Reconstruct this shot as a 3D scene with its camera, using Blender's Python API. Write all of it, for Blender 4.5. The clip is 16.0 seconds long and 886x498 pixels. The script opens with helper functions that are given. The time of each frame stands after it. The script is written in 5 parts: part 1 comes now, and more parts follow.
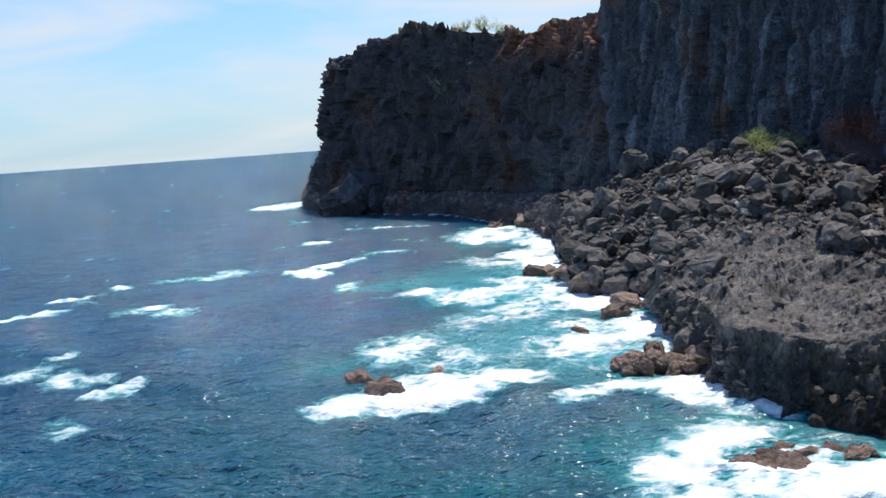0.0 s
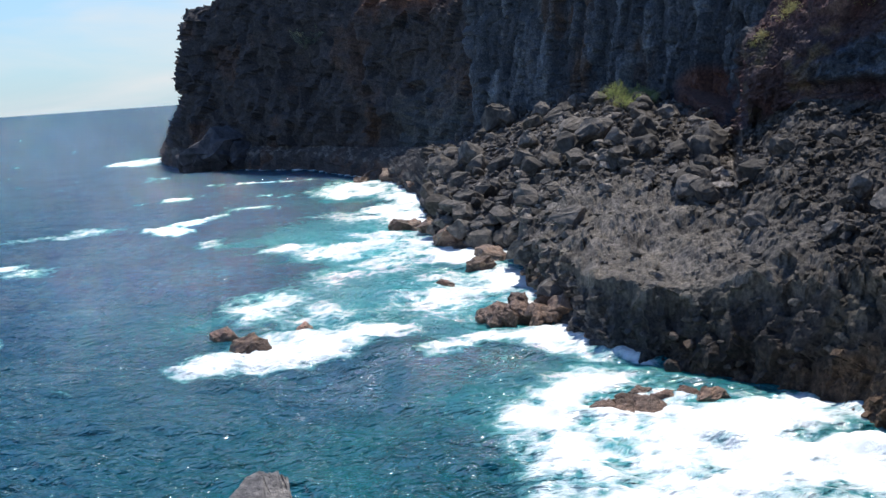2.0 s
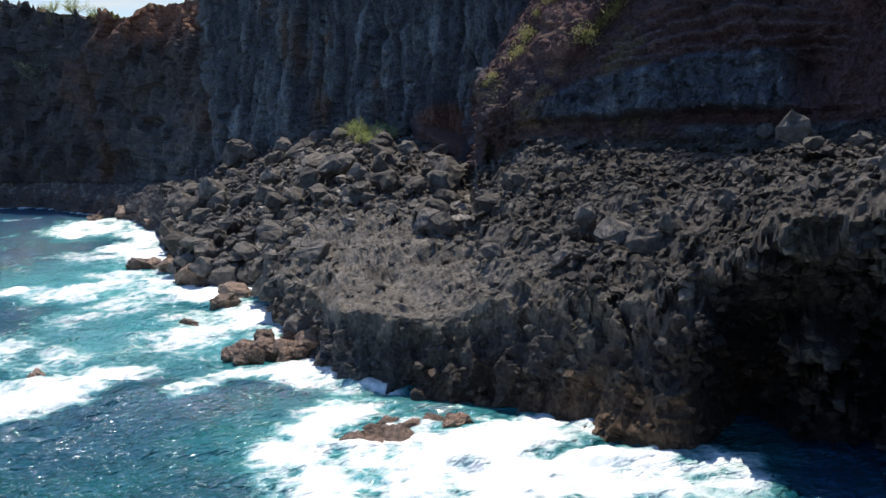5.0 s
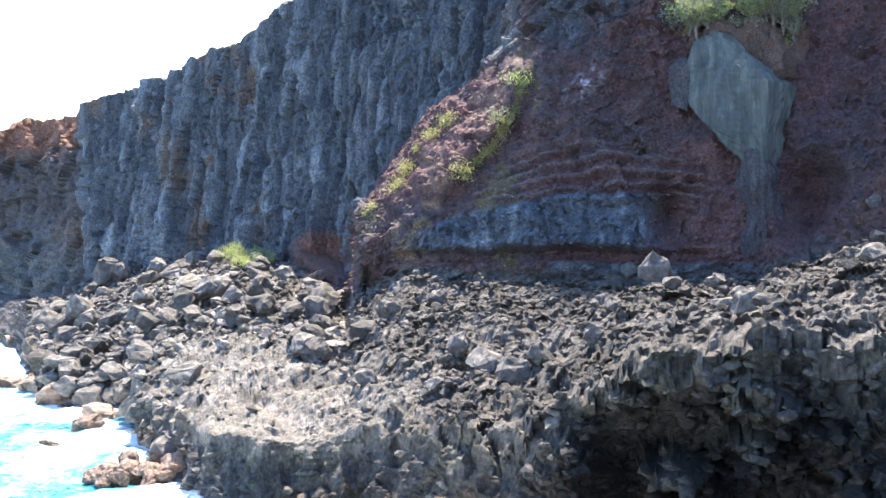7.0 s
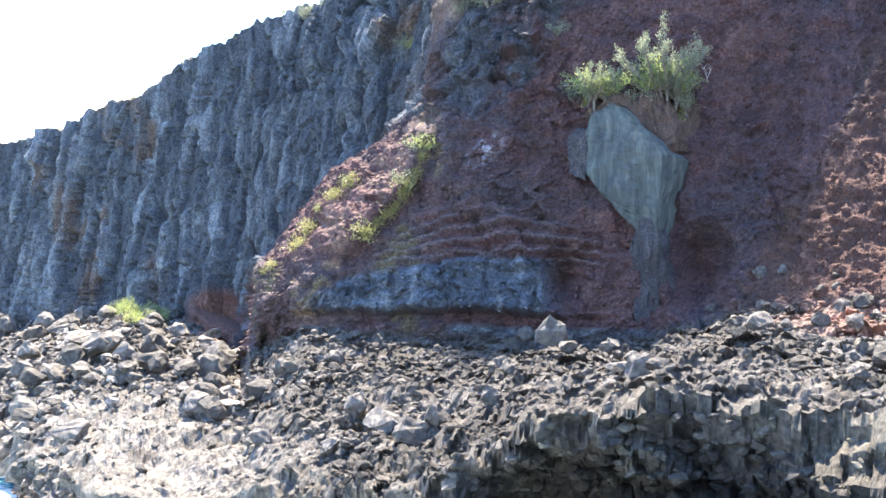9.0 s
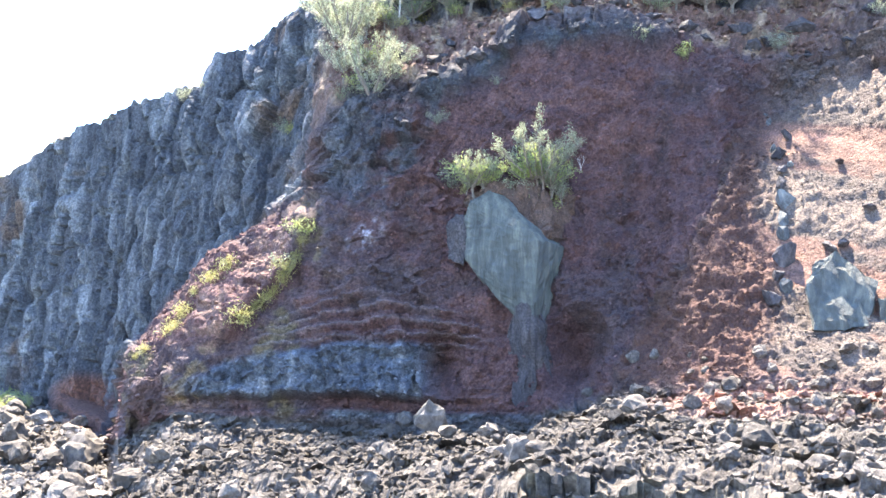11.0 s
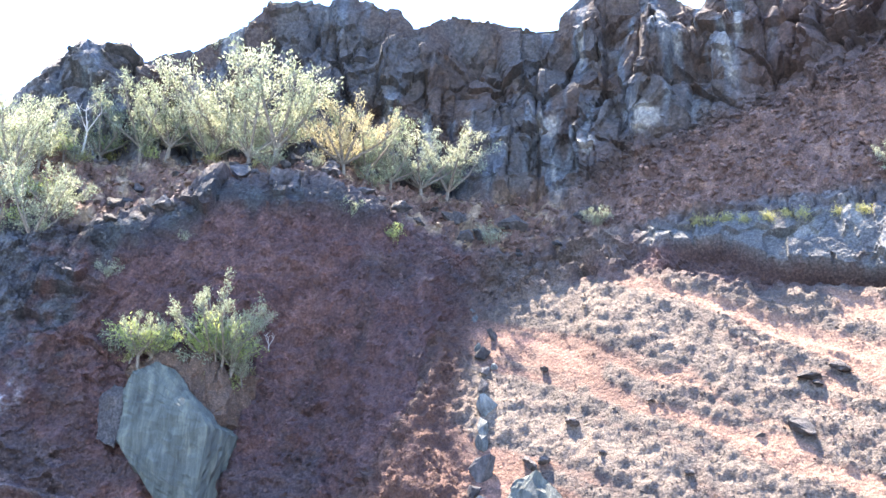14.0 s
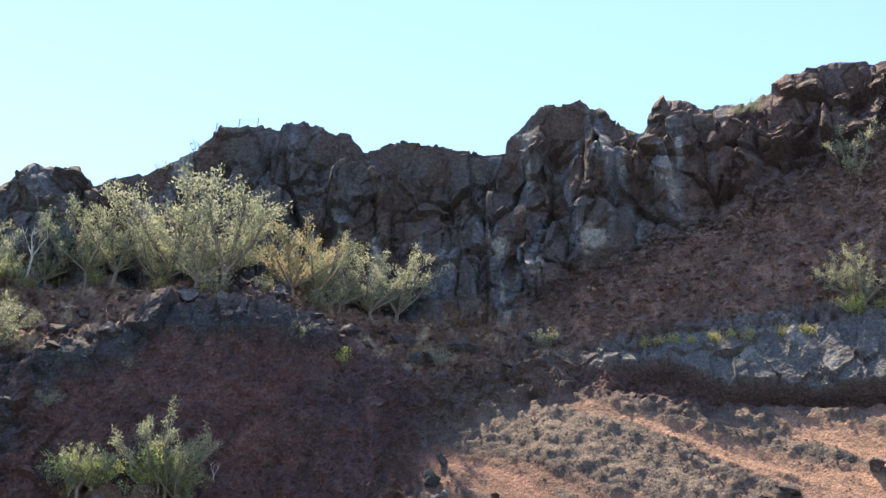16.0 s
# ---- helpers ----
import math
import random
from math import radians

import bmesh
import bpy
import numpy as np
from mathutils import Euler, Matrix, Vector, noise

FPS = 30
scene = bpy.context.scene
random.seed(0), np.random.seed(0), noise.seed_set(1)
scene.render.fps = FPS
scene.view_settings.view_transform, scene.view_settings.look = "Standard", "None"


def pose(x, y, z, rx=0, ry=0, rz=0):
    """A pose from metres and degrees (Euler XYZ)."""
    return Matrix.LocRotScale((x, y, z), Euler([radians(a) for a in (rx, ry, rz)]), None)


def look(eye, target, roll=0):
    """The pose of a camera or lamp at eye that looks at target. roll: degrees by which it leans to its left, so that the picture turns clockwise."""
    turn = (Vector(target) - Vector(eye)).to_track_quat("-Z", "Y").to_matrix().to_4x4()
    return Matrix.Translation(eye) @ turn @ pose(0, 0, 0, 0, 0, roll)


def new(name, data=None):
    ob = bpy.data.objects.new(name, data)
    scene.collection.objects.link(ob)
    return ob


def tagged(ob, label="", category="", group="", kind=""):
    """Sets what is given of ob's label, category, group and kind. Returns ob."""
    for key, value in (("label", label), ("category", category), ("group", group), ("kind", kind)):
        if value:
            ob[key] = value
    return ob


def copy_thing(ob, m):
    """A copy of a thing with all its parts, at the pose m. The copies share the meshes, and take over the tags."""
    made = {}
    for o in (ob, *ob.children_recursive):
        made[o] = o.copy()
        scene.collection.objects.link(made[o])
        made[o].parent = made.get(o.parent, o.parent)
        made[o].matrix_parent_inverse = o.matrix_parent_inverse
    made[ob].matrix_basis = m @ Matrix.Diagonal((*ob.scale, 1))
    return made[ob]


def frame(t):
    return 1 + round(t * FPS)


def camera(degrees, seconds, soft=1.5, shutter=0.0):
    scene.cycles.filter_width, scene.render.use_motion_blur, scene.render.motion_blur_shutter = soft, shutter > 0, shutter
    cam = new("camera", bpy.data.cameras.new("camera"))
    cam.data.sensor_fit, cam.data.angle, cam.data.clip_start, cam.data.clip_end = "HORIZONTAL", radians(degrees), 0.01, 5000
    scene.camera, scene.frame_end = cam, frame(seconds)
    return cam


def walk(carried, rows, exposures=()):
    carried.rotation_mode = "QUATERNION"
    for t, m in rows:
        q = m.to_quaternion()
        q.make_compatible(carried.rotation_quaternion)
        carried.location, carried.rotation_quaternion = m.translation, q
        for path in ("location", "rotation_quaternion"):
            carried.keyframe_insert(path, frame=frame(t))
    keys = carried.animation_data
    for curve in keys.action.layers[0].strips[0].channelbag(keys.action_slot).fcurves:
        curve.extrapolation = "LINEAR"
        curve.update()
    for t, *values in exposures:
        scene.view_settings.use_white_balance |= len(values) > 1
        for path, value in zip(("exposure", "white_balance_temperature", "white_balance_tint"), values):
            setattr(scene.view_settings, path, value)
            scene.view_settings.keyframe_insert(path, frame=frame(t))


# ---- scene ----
cam = camera(45.28, 16.0)
# seconds, place, tilt, lean and heading of the camera on its bluff
PATH = [
    (0.0, 0.00, 0.00, 18.00, 84.04, 4.06, 0.15),
    (0.5, 0.00, 0.00, 18.00, 83.86, 4.09, -1.69),
    (1.0, 0.00, 0.00, 18.00, 83.22, 4.10, -3.58),
    (1.5, 0.00, 0.00, 18.00, 82.13, 4.19, -5.37),
    (2.0, 0.00, 0.00, 18.00, 81.09, 3.93, -7.15),
    (2.5, 0.00, 0.00, 18.00, 80.26, 3.84, -8.92),
    (3.0, 0.00, 0.00, 18.00, 79.33, 3.69, -11.53),
    (3.5, 0.00, 0.00, 18.00, 78.67, 3.78, -14.10),
    (4.0, 0.00, 0.00, 18.00, 79.52, 4.02, -16.82),
    (6.5, -0.80, -1.67, 18.10, 86.89, 1.09, -25.75),
    (7.0, -1.01, -1.93, 18.04, 88.85, 0.76, -27.58),
    (7.5, -1.10, -1.98, 17.98, 90.41, 0.12, -29.07),
    (8.0, -1.23, -2.09, 17.96, 91.05, -0.29, -30.46),
    (8.5, -1.33, -2.15, 17.93, 91.53, -0.53, -31.71),
    (11.0, -1.75, -2.11, 17.66, 96.98, -0.55, -39.80),
    (11.5, -1.81, -2.04, 17.59, 98.57, -0.61, -41.74),
    (12.0, -1.84, -1.85, 17.51, 100.66, -0.50, -44.95),
    (12.5, -1.75, -1.59, 17.47, 102.64, -0.79, -47.93),
    (13.0, 2.92, 2.34, 18.96, 104.34, -2.03, -51.81),
    (13.5, 6.82, 5.01, 20.38, 105.71, -2.65, -54.46),
    (14.0, 6.94, 4.73, 20.54, 106.87, -3.49, -56.78),
    (14.5, 7.19, 4.60, 20.78, 108.09, -3.69, -58.63),
    (15.0, 7.20, 4.45, 21.00, 109.57, -3.50, -59.52),
    (15.5, 7.07, 4.29, 21.20, 111.16, -2.71, -59.81),
    (16.0, 6.81, 4.24, 21.41, 113.06, -2.26, -59.01),
]
walk(cam, [(t, pose(*p)) for t, *p in PATH],
     exposures=[(0.0, 0.0, 6500, 10), (2.0, 0.0, 6650, 10), (3.5, -0.22, 6900, 10), (4.2, -0.4, 7000, 10), (6.3, 1.6, 7100, 10), (7.0, 2.28, 7250, 10), (8.5, 2.62, 7350, 10),
                (11.0, 3.12, 7700, 13), (12.0, 3.17, 7700, 14), (13.5, 3.12, 7650, 14), (14.5, 3.02, 7600, 14), (15.0, 2.76, 7800, 14), (15.5, 2.22, 8150, 9), (16.0, 1.6, 8900, 13)])

# ---------------------------------------------------------------- sky and sun
SUN_BEARING, SUN_HEIGHT = 28.0, 65.0
world = bpy.data.worlds.new("sky")
scene.world = world
world.use_nodes = True
wn, wl = world.node_tree.nodes, world.node_tree.links
sky = wn.new("ShaderNodeTexSky")
sky.sky_type = "NISHITA"
sky.sun_disc = False
sky.sun_elevation = radians(SUN_HEIGHT)
sky.sun_rotation = radians(SUN_BEARING)
sky.air_density, sky.dust_density, sky.ozone_density = 1.0, 0.0, 2.5
wco = wn.new("ShaderNodeTexCoord")
wmap = wn.new("ShaderNodeMapping")
wmap.inputs["Scale"].default_value = (1.6, 1.6, 9.0)
wmap.inputs["Rotation"].default_value = (0.0, 0.12, 0.4)
cloud = wn.new("ShaderNodeTexNoise")
cloud.inputs["Scale"].default_value = 1.5
cloud.inputs["Detail"].default_value = 8.0
cloud.inputs["Roughness"].default_value = 0.52
cloud.inputs["Distortion"].default_value = 0.6
cramp = wn.new("ShaderNodeValToRGB")
cramp.color_ramp.elements[0].position, cramp.color_ramp.elements[1].position = 0.42, 0.66
low = wn.new("ShaderNodeSeparateXYZ")       # the cirrus lies low over the sea and thins out overhead
wl.new(wco.outputs["Generated"], low.inputs["Vector"])
thin = wn.new("ShaderNodeMapRange")
thin.inputs["From Min"].default_value, thin.inputs["From Max"].default_value = 0.42, 0.12
wl.new(low.outputs["Z"], thin.inputs["Value"])
veil = wn.new("ShaderNodeMath")
veil.operation = "MULTIPLY"
cmix = wn.new("ShaderNodeMix")
cmix.data_type = "RGBA"
cmix.inputs["B"].default_value = (5.6, 5.9, 6.2, 1.0)
wbg = wn["Background"]
wbg.inputs["Strength"].default_value = 0.14
wl.new(wco.outputs["Generated"], wmap.inputs["Vector"])
wl.new(wmap.outputs["Vector"], cloud.inputs["Vector"])
wl.new(cloud.outputs["Fac"], cramp.inputs["Fac"])
wl.new(cramp.outputs["Color"], veil.inputs[0])
wl.new(thin.outputs["Result"], veil.inputs[1])
wl.new(veil.outputs["Value"], cmix.inputs["Factor"])
air = wn.new("ShaderNodeMix")                 # the clear blue of sea air
air.data_type, air.blend_type = "RGBA", "MULTIPLY"
air.inputs["Factor"].default_value = 1.0
air.inputs["B"].default_value = (0.74, 0.96, 1.2, 1.0)
wl.new(sky.outputs["Color"], air.inputs["A"])
haze = wn.new("ShaderNodeMix")                # pale haze along the sea horizon
haze.data_type = "RGBA"
haze.inputs["B"].default_value = (3.0, 4.2, 5.3, 1.0)
hz = wn.new("ShaderNodeMapRange")
hz.inputs["From Min"].default_value, hz.inputs["From Max"].default_value = 0.2, -0.02
hz.inputs["To Max"].default_value = 0.85
wl.new(low.outputs["Z"], hz.inputs["Value"])
wl.new(hz.outputs["Result"], haze.inputs["Factor"])
wl.new(air.outputs["Result"], haze.inputs["A"])
wl.new(haze.outputs["Result"], cmix.inputs["A"])
wl.new(cmix.outputs["Result"], wbg.inputs["Color"])

sun_data = bpy.data.lights.new("sun", "SUN")
sun_data.energy, sun_data.angle, sun_data.color = 5.0, radians(0.5), (1.0, 0.95, 0.87)
sun = new("sun", sun_data)
sun.matrix_world = look((0, 0, 300), (-math.sin(radians(SUN_BEARING)) * math.cos(radians(SUN_HEIGHT)) * 10,
                                      -math.cos(radians(SUN_BEARING)) * math.cos(radians(SUN_HEIGHT)) * 10,
                                      300 - math.sin(radians(SUN_HEIGHT)) * 10))

# ---------------------------------------------------------------- noise on arrays of points


def lattice(ix, iy, iz, seed):
    """A random number from 0 to 1 for each whole-numbered lattice point."""
    with np.errstate(over="ignore"):
        h = (ix.astype(np.uint32) * np.uint32(374761393) + iy.astype(np.uint32) * np.uint32(668265263)
             + iz.astype(np.uint32) * np.uint32(2147483647) + np.uint32(seed) * np.uint32(974634777))
        h = (h ^ (h >> np.uint32(13))) * np.uint32(1274126177)
        h = (h ^ (h >> np.uint32(16))) * np.uint32(2246822519)
        h = h ^ (h >> np.uint32(15))
    return h.astype(np.float64) / 4294967295.0


def smooth_noise(p, seed=0):
    """Value noise from -1 to 1."""
    i = np.floor(p).astype(np.int64)
    f = p - i
    f = f * f * (3 - 2 * f)
    total = np.zeros(len(p))
    for dx in (0, 1):
        wx = f[:, 0] if dx else 1 - f[:, 0]
        for dy in (0, 1):
            wy = f[:, 1] if dy else 1 - f[:, 1]
            for dz in (0, 1):
                wz = f[:, 2] if dz else 1 - f[:, 2]
                total += wx * wy * wz * lattice(i[:, 0] + dx, i[:, 1] + dy, i[:, 2] + dz, seed)
    return total * 2 - 1


def fractal(p, octaves=4, seed=0, gain=0.5):
    total, amp = np.zeros(len(p)), 1.0
    for k in range(octaves):
        total += amp * smooth_noise(p * 2.0 ** k + 17.3 * k, seed + k)
        amp *= gain
    return total


def facets(p, seed=0, tilt=0.9):
    """Broken-rock relief: every cell of the lattice is a block with its own height and tilt. Also gives the gap to the next block."""
    base = np.floor(p).astype(np.int64)
    best, second = np.full(len(p), 1e9), np.full(len(p), 1e9)
    height = np.zeros(len(p))
    for dx in (-1, 0, 1):
        for dy in (-1, 0, 1):
            for dz in (-1, 0, 1):
                c = base + np.array((dx, dy, dz))
                j = [lattice(c[:, 0], c[:, 1], c[:, 2], seed + k) for k in range(3)]
                d = p - (c + 0.1 + 0.8 * np.stack(j, 1))
                dist = (d * d).sum(1)
                near = dist < best
                second = np.where(near, best, np.minimum(second, dist))
                lean = (j[1] - 0.5) * d[:, 0] + (j[2] - 0.5) * d[:, 1] + (j[0] - 0.5) * d[:, 2]
                own = lattice(c[:, 0], c[:, 1], c[:, 2], seed + 7) * 2 - 1
                height = np.where(near, own * 0.6 + 2 * tilt * lean, height)
                best = np.where(near, dist, best)
    return height, np.sqrt(second) - np.sqrt(best)


def knots(at, *pairs):
    """Values between (bearing, value) pairs."""
    xs, ys = zip(*pairs)
    return np.interp(at, xs, ys)


def step(lo, hi, x):
    f = np.clip((x - lo) / (hi - lo), 0, 1)
    return f * f * (3 - 2 * f)


# ---------------------------------------------------------------- materials


def nodes_of(name):
    m = bpy.data.materials.new(name)
    m.use_nodes = True
    n, l = m.node_tree.nodes, m.node_tree.links
    return m, n, l, n["Principled BSDF"]


def noise_node(n, l, vector, scale, detail=6.0, rough=0.6, distort=0.0):
    t = n.new("ShaderNodeTexNoise")
    t.inputs["Scale"].default_value, t.inputs["Detail"].default_value = scale, detail
    t.inputs["Roughness"].default_value, t.inputs["Distortion"].default_value = rough, distort
    l.new(vector, t.inputs["Vector"])
    return t.outputs["Fac"]


def ramp_node(n, l, fac, *stops):
    r = n.new("ShaderNodeValToRGB")
    while len(r.color_ramp.elements) < len(stops):
        r.color_ramp.elements.new(0.5)
    for e, (pos, col) in zip(r.color_ramp.elements, stops):
        e.position, e.color = pos, (*col, 1.0) if len(col) == 3 else col
    l.new(fac, r.inputs["Fac"])
    return r.outputs["Color"]


def mix_node(n, l, kind, fac, a, b):
    m = n.new("ShaderNodeMix")
    m.data_type, m.blend_type = "RGBA", kind
    for socket, value in (("Factor", fac), ("A", a), ("B", b)):
        if isinstance(value, (float, int)):
            m.inputs[socket].default_value = value
        elif isinstance(value, tuple):
            m.inputs[socket].default_value = (*value, 1.0)
        else:
            l.new(value, m.inputs[socket])
    return m.outputs["Result"]


def bump_node(n, l, height, strength, distance, normal=None):
    b = n.new("ShaderNodeBump")
    b.inputs["Strength"].default_value, b.inputs["Distance"].default_value = strength, distance
    l.new(height, b.inputs["Height"])
    if normal is not None:
        l.new(normal, b.inputs["Normal"])
    return b.outputs["Normal"]


def rock_material(name, colour=None, rough=0.88, relief=0.5, speckle=1.0, contrast=1.0, clods=0.0):
    """Volcanic rock; the colour is the tone stored on the mesh, some painted shade included, or one given colour."""
    m, n, l, b = nodes_of(name)
    co = n.new("ShaderNodeTexCoord").outputs["Object"]
    if colour is None:
        a = n.new("ShaderNodeAttribute")
        a.attribute_name = "rock_tone"
        base = a.outputs["Color"]
    else:
        info = n.new("ShaderNodeObjectInfo")
        pick = ramp_node(n, l, info.outputs["Random"], (0.0, tuple(c * 0.6 for c in colour)), (1.0, tuple(c * 1.5 for c in colour)))
        base = pick
    grain = noise_node(n, l, co, 3.2 * speckle, 8.0, 0.68)
    stain = noise_node(n, l, co, 0.33 * speckle, 5.0, 0.6, 0.8)
    c1 = mix_node(n, l, "MULTIPLY", 1.0, base, ramp_node(n, l, grain, (0.3, tuple(1 - contrast * c for c in (0.62, 0.62, 0.6))), (0.5, (1.0, 1.0, 1.0)), (0.7, tuple(1 + contrast * c for c in (1.0, 0.95, 0.85)))))
    c2 = mix_node(n, l, "MULTIPLY", 0.8, c1, ramp_node(n, l, stain, (0.3, (0.62, 0.62, 0.66)), (0.68, (1.35, 1.3, 1.22))))
    l.new(c2, b.inputs["Base Color"])
    b.inputs["Roughness"].default_value = rough
    b.inputs["Specular IOR Level"].default_value = 0.25
    fine = noise_node(n, l, co, 1.3 * speckle, 10.0, 0.72)
    nb = bump_node(n, l, fine, min(1.0, relief * 1.8), 0.5)
    nb = bump_node(n, l, noise_node(n, l, co, 6.0 * speckle, 4.0, 0.6), 0.5, 0.08, nb)
    if clods:                                     # loose pieces that lie on one another
        for size, depth in ((2.7, 0.24), (6.5, 0.12)):
            v = n.new("ShaderNodeTexVoronoi")
            v.inputs["Scale"].default_value, v.inputs["Randomness"].default_value = size, 1.0
            l.new(co, v.inputs["Vector"])
            nb = bump_node(n, l, ramp_node(n, l, v.outputs["Distance"], (0.0, (1, 1, 1)), (0.75, (0, 0, 0))), clods, depth, nb)
    l.new(nb, b.inputs["Normal"])
    return m


ROCK = rock_material("volcanic_rock")
JOINTED = rock_material("jointed_basalt", None, 0.85, 0.42, 0.9, 0.8)
GRAVEL = rock_material("scoria_gravel", None, 0.95, 0.3, 1.8, 0.8, 0.4)
SCORIA = rock_material("loose_scoria", None, 0.95, 0.34, 1.4, 0.9, 0.4)
BOULDER = rock_material("basalt_boulder", (0.1, 0.092, 0.086), 0.8, 0.35, 1.6)


def part(name, bm, material, parent=None, label=""):
    me = bpy.data.meshes.new(name)
    bm.to_mesh(me)
    bm.free()
    me.materials.append(material)
    ob = new(name, me)
    if parent is not None:
        ob.parent = parent
    if label:
        ob["label"] = label
    return ob


def mesh_from_arrays(name, verts, quads, material, smooth=False):
    me = bpy.data.meshes.new(name)
    me.vertices.add(len(verts))
    me.vertices.foreach_set("co", verts.astype(np.float32).ravel())
    k = quads.shape[1]
    me.loops.add(len(quads) * k)
    me.loops.foreach_set("vertex_index", quads.astype(np.int32).ravel())
    me.polygons.add(len(quads))
    me.polygons.foreach_set("loop_start", np.arange(0, len(quads) * k, k, dtype=np.int32))
    me.polygons.foreach_set("use_smooth", np.full(len(quads), smooth))
    me.update(calc_edges=True)
    me.validate()
    me.materials.append(material)
    return new(name, me)


def set_colours(ob, name, rgb):
    a = ob.data.attributes.new(name, "FLOAT_COLOR", "POINT")
    a.data.foreach_set("color", np.hstack([rgb, np.ones((len(rgb), 1))]).astype(np.float32).ravel())


EYE = 18.0  # height of the lookout over the sea


def place(bearing, reach, height):
    """A point by its bearing (degrees clockwise from +y), its distance and its height."""
    b = radians(bearing)
    return Vector((reach * math.sin(b), reach * math.cos(b), height))


def sighted(bearing, reach, angle):
    """The same, by the angle at which it stands above the lookout's level."""
    return place(bearing, reach, EYE + reach * math.tan(radians(angle)))

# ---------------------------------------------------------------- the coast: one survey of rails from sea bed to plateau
AZ = np.arange(-11.0, 86.0, 0.1)


def heights(reach, angle):
    return EYE + reach * np.tan(np.radians(angle))


shore = knots(AZ, (-8, 335), (-7, 292), (-3, 262), (0, 246), (1.5, 228), (4, 202), (5.4, 174), (5.9, 141), (6.4, 117), (8.2, 113),
              (10.7, 111), (11.0, 92), (12.5, 77), (14.6, 69), (17.7, 65), (22, 61.5), (26.5, 57.5), (31, 52), (34.4, 49.5), (37.2, 47.5),
              (45, 45), (55, 41), (70, 36), (85, 32), (100, 28))
lip_r = knots(AZ, (-8, 337), (-7, 294), (-3, 264), (0, 248), (4, 205), (5.4, 177), (6.4, 121), (10.7, 113), (11.0, 93.5), (14.6, 71),
              (17.3, 67.5), (22.9, 64), (29, 58), (32.3, 54.5), (35.4, 53), (38.4, 52), (44.5, 50), (50.3, 48), (54.6, 46), (62, 43), (100, 36))
lip_z = knots(AZ, (-8, 4), (0, 4), (5.4, 2.5), (6.4, 2.2), (10.7, 3), (11.0, 3.8), (14.6, 4.1), (17.3, 4.0), (22.9, 5.3), (29, 6.2), (32.3, 7.5),
              (35.4, 9.2), (38.4, 11.6), (44.5, 12.7), (50.3, 12.9), (54.6, 12.4), (62, 12.6), (100, 13))
foot_r = knots(AZ, (-8, 340), (-7, 298), (-3, 268), (0, 252), (4, 217), (7, 197), (10, 178), (13.2, 161), (16.6, 147), (19.9, 135), (22.1, 127), (22.6, 104),
               (25.4, 95), (29, 92), (37, 90), (44.5, 88), (48.4, 84), (54.4, 76), (64.5, 72), (100, 68))
foot_a = knots(AZ, (-8, -2.4), (0, -2.9), (4, -3.3), (7, -3.4), (9.5, -2.3), (13.2, -1.65), (16.6, -1.0), (19.9, -2.2), (22.3, -3.6), (25.4, -2.6),
               (29, -2.75), (37, -3.0), (44.5, -2.9), (48.4, -1.6), (54.4, -0.9), (64.5, -1.0), (100, -1))
foot_z = heights(foot_r, foot_a)
rim_r = knots(AZ, (-8, 322), (-6, 306), (-4, 292), (0, 262), (4, 232), (8.5, 212), (8.75, 192), (11, 182), (14, 166), (17, 153), (20, 142), (23, 133),
              (27, 125), (32, 118), (38, 113.5), (54, 113.5), (60, 114.5), (70, 112), (82, 109.5), (100, 105))
rim_a = knots(AZ, (-8, 4.6), (-6, 4.6), (-5.3, 4.8), (-2.3, 5.6), (-1.3, 6.0), (2.2, 5.6), (4.3, 5.25), (8.4, 6.0), (8.75, 6.6), (11.3, 7.7), (13.0, 8.25),
              (14.2, 9.0), (16.7, 10.1), (17.6, 10.8), (19.0, 12.2), (22.5, 14.15), (26.3, 15.5), (27.0, 17.2), (28.9, 17.6), (30.4, 19.2),
              (32.5, 20.6), (34.9, 23.2), (36.3, 24.5), (38.3, 24.7), (38.8, 23.9), (42, 25.2), (43.5, 26.0), (45.4, 27.8), (49.5, 28.6), (52.5, 28.3), (53.6, 27.6),
              (55.1, 28.4), (57.6, 28.2), (58, 27.9), (61.2, 28.1), (63.3, 30.0), (65.6, 30.5), (67.5, 28.9), (69, 28.6), (70, 29.9), (75.2, 29.6), (78, 31.0), (100, 30))
rim_z = heights(rim_r, rim_a) + 0.5 * step(36, 41, AZ)
# the low wall, the brow below the tree ledge, and the back of that ledge
wall_foot = np.where(AZ < 22.1, foot_r, 127 - 2.6 * (AZ - 22.1))      # the columnar cliff runs on behind the spur
plain_r = lambda f: wall_foot + (rim_r - wall_foot) * f
plain_z = lambda f: foot_z + (rim_z - foot_z) * f
bay = step(22.2, 23.2, AZ)        # where the cliff breaks into the scoria amphitheatre
low_r = plain_r(0.05) * (1 - bay) + bay * knots(AZ, (23, 98), (24, 96), (29, 93.5), (37, 91.5), (44, 90.5), (50, 88.5), (51.6, 87), (53, 82.8), (55, 81), (64, 80), (100, 77))
low_z = plain_z(0.05) * (1 - bay) + bay * heights(low_r, knots(AZ, (23, -1), (25.5, 0.2), (29, 1.2), (37, 1.9), (46, 2.2), (55, 2.8), (58, 2.3), (62, 2.4), (100, 2.6)))
